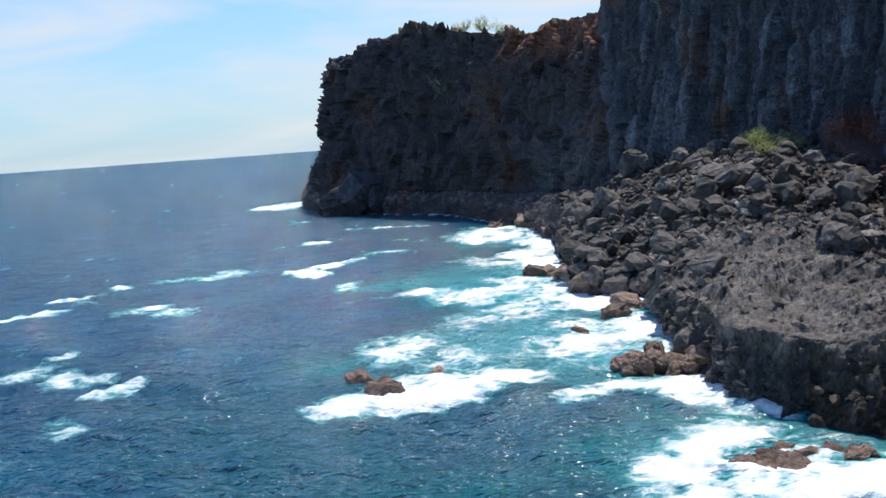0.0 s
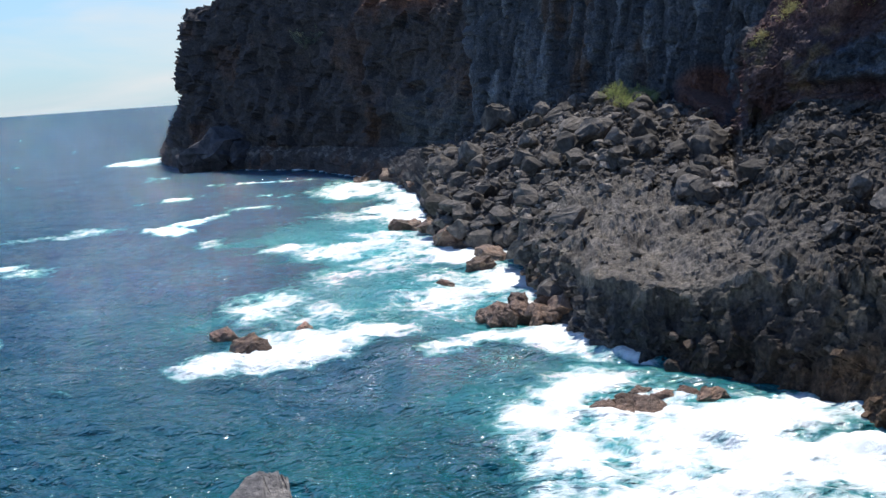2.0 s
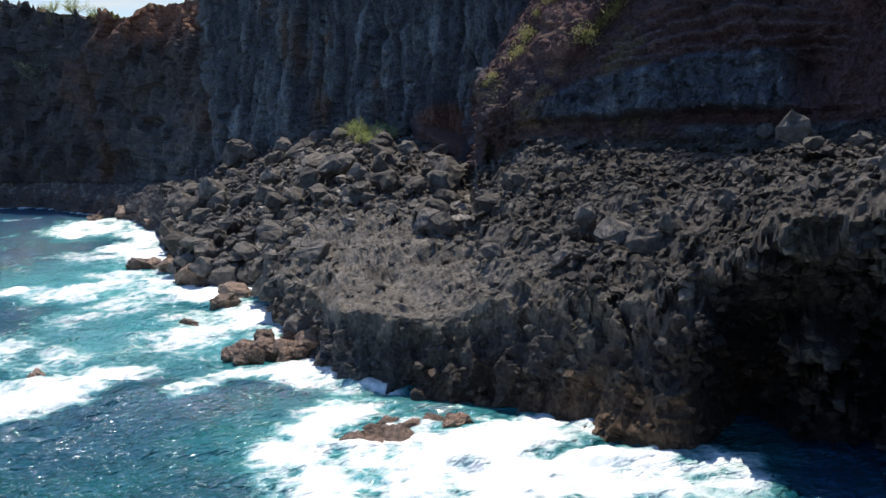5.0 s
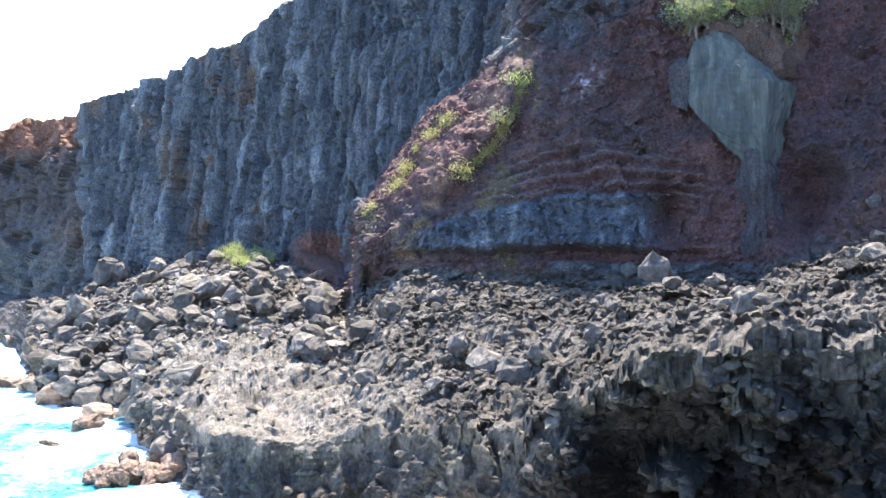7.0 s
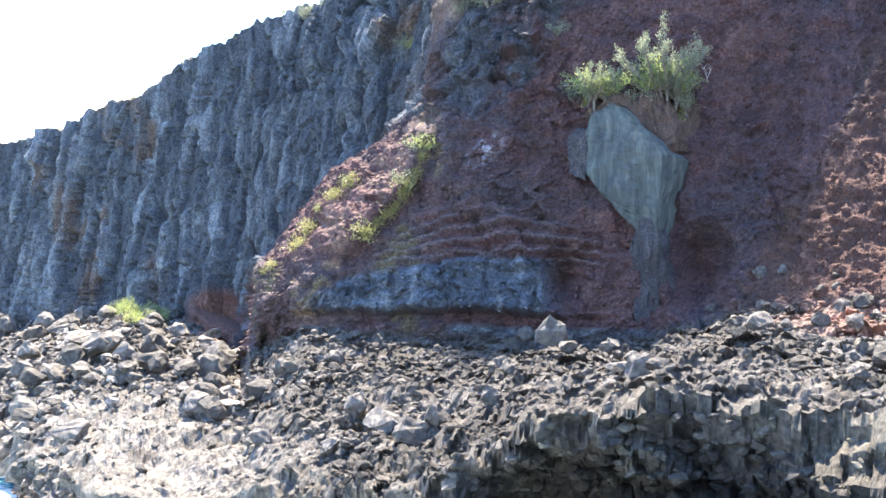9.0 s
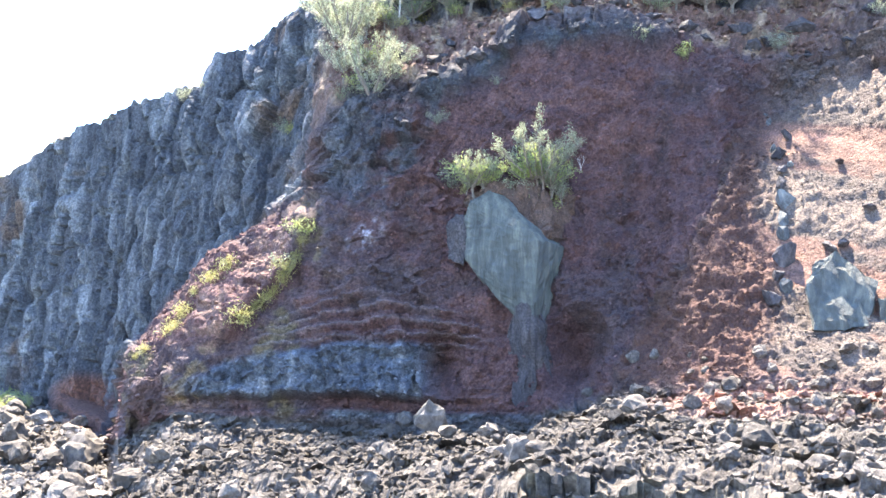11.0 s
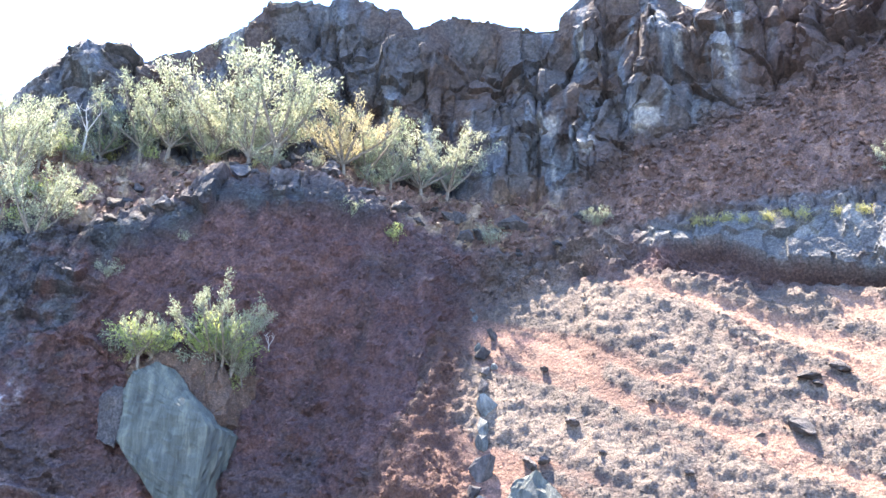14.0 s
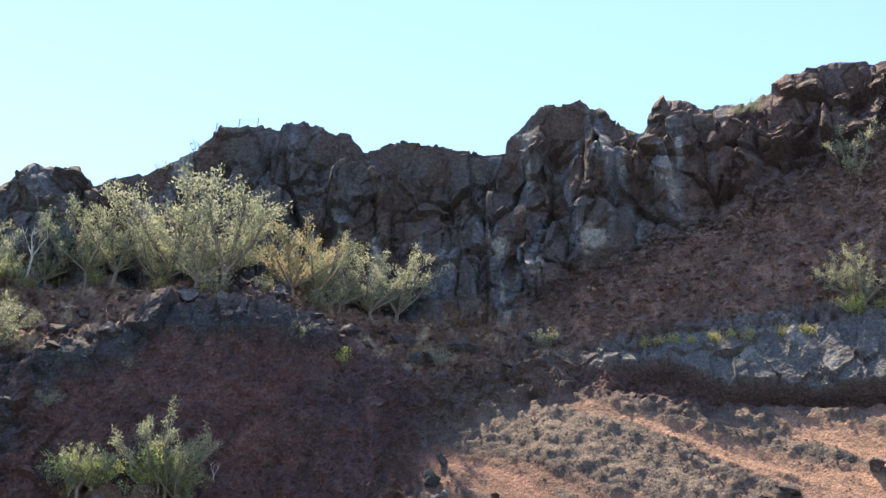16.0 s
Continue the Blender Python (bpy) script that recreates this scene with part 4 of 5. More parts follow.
SHAPES = [hull_mesh("boulder", boulder_points(random.Random(k), 18 + k % 6), BOULDER, 2, 0.015, k, 0.0, 0.07) for k in range(12)]
WET_SHAPES = [hull_mesh("sea_rock", boulder_points(random.Random(50 + k), 18), WET, 3, 0.012, k, 0.0, 0.1) for k in range(5)]
DARK_SHAPES = [hull_mesh("block", boulder_points(random.Random(80 + k), 16), DARK, 2, 0.015, k, 0.0, 0.08) for k in range(5)]
BLUE_SHAPES = [hull_mesh("dike_block", boulder_points(random.Random(90 + k), 12), DARK if k % 2 else SLATE, 1, 0.02, k) for k in range(5)]


def rock(name, shapes, at, size, label, category="boulder", group="", stretch=(1.0, 1.0, 1.0), sink=0.22):
    ob = new(name, shapes[rng.randrange(len(shapes))])
    k = [size * f * rng.uniform(0.85, 1.2) for f in stretch]
    ob.matrix_basis = (Matrix.Translation(at + Vector((0, 0, k[2] * (0.42 - sink))))
                       @ pose(0, 0, 0, rng.uniform(-25, 25), rng.uniform(-25, 25), rng.uniform(0, 360)) @ Matrix.Diagonal((*k, 1)))
    return tagged(ob, label, category, group)


# the talus at the foot of the columnar cliff
for _ in range(225):
    b = rng.uniform(5.9, 21.5) if rng.random() < 0.8 else rng.uniform(6, 11.5)
    w = rng.uniform(1.15, 3.9)
    if b > 13.5 and w < 2.6:
        w = rng.uniform(2.7, 3.95)
    size = rng.choice((1.0, 1.2, 1.4, 1.7, 2.0, 2.4, 3.2)) * rng.uniform(0.85, 1.2)
    rock("boulder", SHAPES, ground_at(b, w), size, "angular grey-black basalt boulder on the talus", group="boulders of the talus", stretch=(1.15, 1.0, 0.95), sink=0.12)
for b, a, size in ((9.8, -2.7, 5.0), (10.6, -2.5, 3.6), (12.3, -2.2, 3.2), (14.2, -1.9, 3.4), (8.3, -4.6, 4.2), (7.2, -5.2, 3.4), (19.9, -7.0, 2.4), (23.0, -6.0, 2.2), (11.8, -5.2, 3.4), (13.6, -4.4, 3.2)):
    at, _ = surface_hit(b, a)
    rock("boulder", SHAPES, at, size, "large pale-topped basalt boulder on the talus", group="large boulders of the talus", stretch=(1.0, 1.0, 1.1), sink=0.1)
# blocks scattered over the terrace
for _ in range(55):
    b, w = rng.uniform(21, 66), rng.uniform(2.3, 3.98)
    rock("boulder", SHAPES, ground_at(b, w), rng.choice((0.7, 0.9, 1.0, 1.3, 1.7)), "small broken basalt block on the lava terrace", group="blocks on the terrace", sink=0.2)
for b, a, size in ((39.2, -3.1, 3.0), (37.8, -3.0, 2.2), (38.5, -2.6, 1.8), (31.4, -8.6, 2.6), (29.8, -8.0, 2.4), (33.0, -7.6, 1.8), (28.3, -7.0, 2.0), (44.2, -4.6, 1.9), (45.2, -4.4, 1.6)):
    at, _ = surface_hit(b, a)
    rock("boulder", SHAPES, at, size, "big rounded pale grey boulder on the terrace", group="large boulders on the terrace", sink=0.1)
# rows of blocks where the terrace meets the scoria slope
for _ in range(90):
    b = rng.uniform(48, 74)
    at, _ = surface_hit(b, rng.choice((-1.3, -0.4, 0.5, 1.3)) + 0.05 * (b - 60) + rng.gauss(0, 0.09))
    rock("scoria_block", SHAPES, at, rng.uniform(0.6, 1.5), "dark lava block half sunk in red scoria", group="block rows in the scoria", sink=0.2)
# rocks on the tree ledge
for _ in range(42):
    b = rng.uniform(36, 66)
    at = ground_at(b, rng.uniform(6.9, 7.5))
    rock("ledge_block", DARK_SHAPES, at, rng.uniform(0.8, 2.4), "dark lava block on the ledge", group="blocks on the ledge", stretch=(1.2, 1.0, 0.8), sink=0.2)
# dark stones on the sunlit slope
for b, a, size in ((73.7, 11.2, 1.5), (75.0, 11.6, 1.6), (73.9, 10.9, 0.9), (73.1, 8.8, 2.1), (71.3, 8.6, 0.6), (61.1, 11.2, 0.9), (62.6, 8.7, 1.1), (76.6, 7.0, 0.9), (64, 7.5, 0.7), (66.2, 10, 0.6), (68, 6.8, 0.8), (60.4, 6.7, 1.3), (61.2, 6.9, 1.1), (79, 12.5, 1.4)):
    at, _ = surface_hit(b, a)
    rock("slope_stone", DARK_SHAPES, at, size, "dark stone lying on the pink scoria slope", "stone", "stones on the slope", stretch=(1.6, 1.0, 0.7), sink=0.15)
# the broken dike that runs up the slope
for b, a, size in ((57.6, 13.4, 1.5), (58.4, 12.5, 1.5), (58.0, 11.6, 1.6), (58.2, 10.9, 1.2), (58.1, 10.1, 1.3), (58.3, 9.1, 2.6), (58.1, 8.3, 1.6), (58.2, 7.4, 1.5), (58.4, 6.1, 2.8), (57.9, 5.2, 1.5),
                   (57.6, 3.9, 2.4), (58.3, 4.6, 1.4), (57.8, 12.0, 1.0), (58.6, 11.2, 0.9)):
    at, _ = surface_hit(b, a)
    rock("dike_block", BLUE_SHAPES, at, size, "blue-grey block of a broken dike", "rock", "blocks of the dike", stretch=(0.75, 0.8, 1.35), sink=0.25)


def slab(name, outline, bearing, depth, material, label, category="rock", seed=0, cuts=3, jitter=0.08, drop=0.0, warp=0.0, pitted=0.06):
    """A block of rock by the outline of its face (bearing, angle, reach) and its depth away from the sea."""
    back = place(bearing, depth, -drop)
    pts = [sighted(b, r, a) for b, a, r in outline]
    pts += [p + back for p in pts]
    base = sum(pts, Vector()) / len(pts)
    me = hull_mesh(name, [p - base for p in pts], material, cuts, jitter, seed, warp, pitted)
    ob = new(name, me)
    ob.location = base
    return tagged(ob, label, category)


slab("basalt_slab", [(42.2, 10.2, 91.4), (42.9, 10.15, 91.0), (41.4, 9.6, 91.6), (40.9, 8.75, 91.8), (40.95, 6.55, 91.3), (41.85, 5.45, 90.6), (43.5, 4.5, 89.4), (45.1, 7.5, 87.6), (44.85, 4.2, 88.0), (46.45, 7.1, 91.0), (46.1, 4.8, 91.0), (45.5, 3.2, 90.2), (44.8, 2.2, 88.7), (45.3, 2.3, 89.8)],
     43.5, 6, m_slab, "tall pale slate-grey basalt slab jutting from the scoria wall", "rock slab", 3, 13, 0.03, 0.0, 0.42, 0.1)
slab("rock_root", [(45.4, 1.0, 88.8), (43.6, 4.6, 90.6), (44.8, 4.3, 88.6), (45.5, 3.8, 90.2), (45.7, -1.6, 88.6), (44.9, -1.7, 87.6), (43.9, -1.6, 88.6), (44.5, 1.4, 89.0), (43.6, 0.4, 89.6)], 44.6, 5, DARK, "dark broken rib of rock below the pale slab", "rock", 14, 8, 0.1, 0.0, 1.0)
slab("soil_mound", [(40.6, 9.6, 93.2), (41.8, 10.4, 92.6), (43.0, 10.2, 91.6), (44.6, 10.5, 91.6), (45.4, 10.5, 91.8), (46.9, 9.8, 93.0), (46.6, 7.5, 92.2), (45.2, 7.7, 89.6), (44.2, 9.0, 90.4)], 45, 5, SOIL, "dark root-bound soil mound on top of the slab", "soil", 6, 9, 0.12, 0.0, 0.9)
slab("rock_shoulder", [(39.9, 8.2, 93), (40.0, 6.4, 92.5), (40.9, 6.0, 92), (41.2, 8.6, 92.4), (40.5, 9.0, 93.5)], 40.6, 5, DARK, "dark rock shoulder beside the pale slab", "rock", 4, 5, 0.08, 0.0, 0.5)
slab("slate_block", [(59.4, 4.6, 80.4), (59.9, 6.0, 81.6), (60.8, 6.5, 82.2), (61.6, 6.0, 82.2), (62.7, 4.9, 81.6), (62.3, 2.7, 79.8), (59.7, 2.5, 79.4)], 61, 5, m_slab,
     "blue-grey basalt block standing in the slope", "rock", 5, 6, 0.06, 0.0, 0.5)
edge_b = 62.8
for k in range(13):
    w = (0.75, 0.5, 0.9, 0.6, 0.8, 0.55, 0.7)[k % 7] * 0.85
    b, edge_b = edge_b + w, edge_b + 1.55 * w
    h, r0 = 4.2 + 0.45 * math.sin(k * 2.3), 80.0 + 0.7 * math.sin(k * 3.1)
    ob = slab("basalt_column", [(b - w, 2.0, r0 + 0.2), (b + w, 2.0, r0 + 0.3), (b - w, h - 0.1, r0 + 0.6), (b + w * 0.95, h, r0 + 0.7), (b - w * 0.5, 1.9, r0 - 0.2), (b + w * 0.5, 1.9, r0 - 0.2), (b - w * 0.5, h - 0.15, r0 + 0.2), (b + w * 0.5, h - 0.1, r0 + 0.2)],
              b, 3.5, DARK if k % 5 == 3 else m_slab, "short blue-grey basalt column in a row", "rock column", 20 + k, 4, 0.05, 0.0, 0.2)
    ob["group"] = "row of columns"
# rocks in the surf
for b, r, size, lab in ((-4.5, 76.6, 3.0, "brown rock breaking the surf"), (-3.9, 75.2, 2.0, ""), (-5.6, 80.5, 2.2, ""), (-1.3, 80.5, 1.6, ""), (0.3, 76.5, 1.0, ""),  (4.4, 132, 4.2, ""), (5.0, 132, 3.2, ""), (6.0, 129, 4.4, ""), (7.0, 117, 5.0, ""), (7.9, 116, 4.2, ""), (9.1, 106, 3.6, ""), (8.5, 102, 2.8, ""), (6.6, 94, 1.6, ""),
                        (14.6, 55, 1.7, ""), (15.1, 55.5, 1.5, ""), (15.7, 55, 1.6, ""), (16.3, 56.5, 1.7, ""), (17.1, 56, 1.8, ""), (17.9, 57.5, 1.5, ""), (16.8, 58.5, 1.6, ""), (18.5, 58, 1.2, ""), (19.4, 58.5, 1.5, ""), (20.6, 57.5, 1.9, ""), (21.1, 58, 1.4, ""), (15.6, 57, 1.2, ""),
                        (3.2, 212, 6.5, ""), (4.1, 205, 5.5, ""), (4.9, 196, 4.5, ""), (2.4, 208, 3.5, ""), (5.3, 182, 4.0, "")):
    rock("sea_rock", WET_SHAPES, place(b, r, -0.2), size * 0.95, lab or "wet brown rock awash in white foam", "rock", "rocks in the surf", stretch=(1.2, 1.0, 0.75), sink=0.22)
for k in range(26):       # the brown pile at the corner of the terrace
    f = rng.random()
    rock("sea_rock", WET_SHAPES, place(7.8 + 5.0 * f ** 0.8, rng.uniform(76.0, 80.5) + 1.0 * f, rng.uniform(-0.2, 1.2) * f), rng.uniform(0.9, 2.1), "reddish-brown rock in the pile at the terrace corner", "rock", "rocks at the terrace corner", stretch=(1.1, 1.0, 0.95), sink=0.2)
for b, r, size in ((-6.6, 278, 6), (-6.2, 276, 7), (-5.8, 275, 8), (-5.3, 274, 11), (-4.9, 274, 12), (-4.5, 273, 9), (-5.1, 271, 7), (-4.1, 271, 6), (-3.7, 268, 7), (-3.2, 265, 6), (-5.6, 272, 6), (-2.6, 262, 5)):
    rock("stack_rock", DARK_SHAPES, place(b, r + 3, -0.5), size * 1.35, "black rock stack at the foot of the headland", "rock", "rocks below the headland", stretch=(1.0, 1.0, 1.05), sink=0.12)
slab("foreground_rock", [(-2.8, -22.6, 5.8), (-3.0, -20.3, 6.1), (-3.5, -19.75, 6.2), (-4.7, -19.8, 6.15), (-5.3, -20.6, 6.0), (-6.4, -21.4, 5.9), (-8.6, -22.3, 5.6), (-12, -25, 4.9), (-2.2, -27, 4.6), (-2.0, -45, 2.5), (-13, -45, 2.5)],
     -6, -1.2, GREYROCK, "bare grey rock spur of the bluff above the water", "rock", 9, 7, 0.012, 6.0, 0.08, 0.02)

# ---------------------------------------------------------------- plants


def leaf_material(name, a, b, glow):
    m, n, l, bs = nodes_of(name)
    geo = n.new("ShaderNodeNewGeometry")
    info = n.new("ShaderNodeObjectInfo")
    col = ramp_node(n, l, geo.outputs["Random Per Island"], (0.0, a), (1.0, b))
    col = mix_node(n, l, "MULTIPLY", 1.0, col, ramp_node(n, l, info.outputs["Random"], (0.0, (0.75, 0.78, 0.7)), (1.0, (1.2, 1.12, 1.1))))
    l.new(col, bs.inputs["Base Color"])
    bs.inputs["Roughness"].default_value = 0.6
    tr = n.new("ShaderNodeBsdfTranslucent")
    l.new(col, tr.inputs["Color"])
    mx = n.new("ShaderNodeMixShader")
    mx.inputs["Fac"].default_value = glow
    l.new(bs.outputs["BSDF"], mx.inputs[1])
    l.new(tr.outputs["BSDF"], mx.inputs[2])
    l.new(mx.outputs["Shader"], n["Material Output"].inputs["Surface"])
    return m


LEAF = leaf_material("olive_foliage", (0.15, 0.185, 0.125), (0.37, 0.41, 0.31), 0.46)
LEAF_TAN = leaf_material("dry_foliage", (0.32, 0.27, 0.17), (0.52, 0.46, 0.32), 0.45)
LEAF_GREEN = leaf_material("fresh_foliage", (0.22, 0.3, 0.09), (0.46, 0.52, 0.22), 0.5)
GRASS = leaf_material("yellow_grass", (0.22, 0.22, 0.085), (0.42, 0.4, 0.19), 0.35)
bark_m, bn, bl_, bp = nodes_of("grey_bark")
bc = bn.new("ShaderNodeTexCoord").outputs["Object"]
bl_.new(ramp_node(bn, bl_, noise_node(bn, bl_, bc, 5.0), (0.3, (0.1, 0.085, 0.07)), (0.7, (0.22, 0.19, 0.165))), bp.inputs["Base Color"])
bp.inputs["Roughness"].default_value = 0.9
dead_m, bn, bl_, bp = nodes_of("bleached_wood")
bc = bn.new("ShaderNodeTexCoord").outputs["Object"]
bl_.new(ramp_node(bn, bl_, noise_node(bn, bl_, bc, 6.0), (0.3, (0.36, 0.33, 0.31)), (0.7, (0.6, 0.57, 0.54))), bp.inputs["Base Color"])
bp.inputs["Roughness"].default_value = 0.9


def limb(bm, a, b, ra, rb, sides=5):
    """A tapered round limb from a to b."""
    way = (b - a).normalized()
    u = way.orthogonal().normalized()
    v = way.cross(u)
    rings = []
    for p, r in ((a, ra), (b, rb)):
        rings.append([bm.verts.new(p + (u * math.cos(t) + v * math.sin(t)) * r) for t in [k * 2 * math.pi / sides for k in range(sides)]])
    for k in range(sides):
        bm.faces.new((rings[0][k], rings[0][(k + 1) % sides], rings[1][(k + 1) % sides], rings[1][k]))
    bm.faces.new(rings[1])


def tuft(bm, at, way, r, count, length, width, spread=0.9):
    """A spray of narrow leaves."""
    for _ in range(count):
        d = (way + Vector((r.gauss(0, 1), r.gauss(0, 1), r.gauss(0, 1))) * spread * 0.6).normalized()
        side = d.cross(Vector((r.gauss(0, 1), r.gauss(0, 1), r.gauss(0, 1)))).normalized()
        p = at + Vector((r.gauss(0, 1), r.gauss(0, 1), r.gauss(0, 0.8))) * length * (0.9 if spread > 1.2 else 0.55)
        ln, wd = length * r.uniform(0.6, 1.3), width * r.uniform(0.7, 1.3)
        vs = [bm.verts.new(p), bm.verts.new(p + d * ln * 0.5 + side * wd), bm.verts.new(p + d * ln), bm.verts.new(p + d * ln * 0.5 - side * wd)]
        bm.faces.new(vs)


def shrub(name, seed, material, height=6.0, limbs=6, twigs=6, leaves=38, width=0.55, leaf=0.3, open_form=0.5):
    """An airy coastal shrub: bare forked stems that end in sprays of leaves."""
    r = random.Random(seed)
    wood, crown = bmesh.new(), bmesh.new()
    fork = Vector((r.uniform(-0.2, 0.2), r.uniform(-0.2, 0.2), height * 0.1))
    limb(wood, Vector((0, 0, -0.6)), fork, height * 0.026, height * 0.02)
    for k in range(limbs):
        turn = (k + r.uniform(-0.3, 0.3)) * 2 * math.pi / limbs
        lean = r.uniform(0.2, open_form + 0.45)
        end = fork + Vector((math.cos(turn) * lean * width, math.sin(turn) * lean * width, 1)).normalized() * height * r.uniform(0.45, 0.72)
        bend = fork.lerp(end, 0.5) + Vector((math.cos(turn), math.sin(turn), 0)) * height * 0.05
        limb(wood, fork, bend, height * 0.016, height * 0.011)
        limb(wood, bend, end, height * 0.011, height * 0.006)
        for j in range(twigs):
            f = (j + r.random()) / twigs
            start = fork.lerp(bend, f * 2) if f < 0.5 else bend.lerp(end, f * 2 - 1)
            way = Vector((math.cos(turn) * 0.45 + r.gauss(0, 0.45), math.sin(turn) * 0.45 + r.gauss(0, 0.45), r.uniform(0.5, 1.3))).normalized()
            tip = start + way * height * r.uniform(0.12, 0.27)
            limb(wood, start, tip, height * 0.005, height * 0.002, 3)
            for g in (0.55, 0.8, 1.0):
                tuft(crown, start.lerp(tip, g), way, r, leaves // 3, leaf, leaf * 0.15, 1.5)
    root = new(name)
    part("trunk", wood, bark_m, root)
    part("crown", crown, material, root)
    return root


def plant_all(make, spots, label, category, group):
    """Builds each kind once and copies it to its spots (place, height as a share of the model's, turn)."""
    made = {}
    for k, (kind, at, scale) in enumerate(spots):
        m = Matrix.Translation(at) @ pose(0, 0, 0, 0, 0, (k * 97) % 360) @ Matrix.Diagonal((scale, scale, scale, 1))
        if kind in made:
            ob = copy_thing(made[kind], m)
        else:
            ob = made[kind] = make(kind)
            ob.matrix_basis = m
        tagged(ob, label, category, group)


def tree_kind(k):
    return shrub("coastal_shrub", 100 + k, LEAF_TAN if k == 4 else LEAF, 6.2, 8, 8, 75, 0.7 if k == 5 else 1.25, 0.19, 0.4 if k == 5 else 0.95 if k != 2 else 0.6)


def bush_kind(k):
    return shrub("bush", 200 + k, LEAF_GREEN if k % 2 else LEAF, 2.4, 8, 6, 20, 1.5, 0.19, 1.0)


def grass_kind(k):
    r = random.Random(300 + k)
    bm = bmesh.new()
    for _ in range(300):
        at = Vector((r.gauss(0, 0.34), r.gauss(0, 0.34), r.gauss(0, 0.3)))
        tuft(bm, at, Vector((r.gauss(0, 0.6), r.gauss(0, 0.6), 0.8)), r, 2, r.uniform(0.12, 0.32), 0.03, 0.8)
    root = new("grass_clump")
    part("tussock", bm, GRASS, root)["kind"] = "stuff"
    return root


TREES = [  # bearing, height of the foot as an angle, height in metres, kind
    (34.1, 18.2, 7.4, 0), (35.2, 18.6, 6.0, 1), (38.8, 19.7, 7.4, 2), (39.9, 19.9, 6.4, 0), (41.2, 20.0, 7.4, 1), (42.5, 20.1, 8.8, 3), (44.0, 20.2, 9.6, 0), (45.3, 20.0, 8.6, 1), (46.7, 20.3, 9.0, 2),
    (50.3, 20.2, 9.0, 4), (51.5, 20.0, 6.2, 0), (52.7, 19.8, 5.6, 1), (54.4, 19.4, 4.9, 3), (55.7, 19.3, 6.4, 2), (33.0, 18.6, 5.4, 3), (33.9, 16.3, 4.8, 1), (34.3, 17.6, 6.0, 2),
    (35.5, 14.9, 5.8, 2), (36.3, 16.4, 3.8, 0), (36.8, 18.8, 3.4, 1), (38.0, 19.3, 4.0, 3), (43.3, 20.1, 7.0, 1), (44.6, 10.6, 4.4, 3), (45.3, 10.6, 4.8, 0), (45.8, 10.3, 3.8, 1), (41.4, 10.3, 3.4, 2),
    (79.9, 25.5, 6.6, 5), (79.3, 19.8, 4.6, 0), (78.8, 20.2, 3.0, 3), (0.2, 2.0, 5.5, 0), (41.9, 10.4, 3.4, 1)]
spots = []
for b, a, h, k in TREES:
    at, out = surface_hit(b, a)
    if 40.5 < b < 47 and 9.5 < a < 11.5:
        at = sighted(b, 91.8 if b > 43 else 92.6, a - 0.2)          # those on the slab and its mound
    spots.append((k, at, h / 5.7))
plant_all(tree_kind, spots, "airy olive-green coastal shrub with thin grey stems on the ledge", "shrub", "shrubs on the ledges")
BUSHES = [(36.3, 19.2, 2.7, 1), (37.9, 19.7, 2.4, 1), (39.2, 19.9, 2.4, 1), (41.7, 20.1, 2.2, 0), (40.4, 19.7, 1.6, 1), (46.4, 19.9, 3.0, 2), (48.8, 20.3, 2.2, 0), (51.8, 19.8, 2.6, 2), (40.1, 19.9, 3.2, 0), (50.6, 18.1, 2.6, 0), (53.2, 16.9, 2.1, 1), (58.2, 17.2, 2.8, 0), (63.8, 18.2, 2.2, 2),
          (42.8, 16.0, 1.4, 0), (39.3, 13.8, 1.6, 2), (32.1, 7.4, 2.4, 1), (30.8, 5.2, 3.2, 0), (30.1, 13.0, 2.6, 0), (25.4, 14.4, 2.7, 0), (24.1, 14.7, 1.4, 1), (26.4, 15.2, 1.2, 2), (46.3, 10.4, 2.6, 0), (45.5, 8.7, 2.6, 1), (40.2, 10.1, 2.4, 2), (15.7, -1.7, 2.2, 1), (16.3, -1.6, 2.7, 1), (17.0, -1.6, 3.0, 3), (17.6, -1.7, 2.4, 1), (16.7, -2.0, 2.4, 3), (18.2, -1.9, 1.8, 1),
          (75.1, 29.3, 2.2, 0), (74.3, 29.3, 1.4, 2), (42.7, 25.3, 2.4, 0), (33.6, 14.9, 2.4, 0), (34.6, 15.6, 2.0, 1), (35.0, 17.0, 2.4, 3), (2.2, 5.3, 4.5, 1), (1.3, 5.4, 3.5, 1), (3.2, 5.1, 3.0, 3), (21.5, 13.2, 1.2, 0), (78.9, 19.4, 2.2, 1), (44.0, 9.9, 2.2, 2), (41.0, 10.5, 2.4, 0), (42.0, 10.7, 2.8, 2), (44.5, 10.7, 3.2, 1), (45.1, 10.8, 3.4, 3), (45.8, 10.5, 3.0, 1), (46.4, 9.9, 2.2, 0), (41.5, 10.4, 3.2, 3), (42.1, 10.5, 2.8, 1)]
spots = []
for b, a, h, k in BUSHES:
    at, out = surface_hit(b, a)
    if 40.5 < b < 47 and 9.5 < a < 11.5:
        at = sighted(b, 91.8 if b > 43 else 92.6, a - 0.2)          # those on the slab and its mound
    spots.append((k, at, h / 2.4))
plant_all(bush_kind, spots, "low yellow-green bush clinging to the rock", "bush", "bushes on the rock")
CREST = [(23.2, 0.45), (25.3, 2.6), (26.8, 4.9), (28.3, 6.3)], [(28.7, 3.2), (30.1, 4.6), (31.4, 6.4), (32.1, 7.9)]
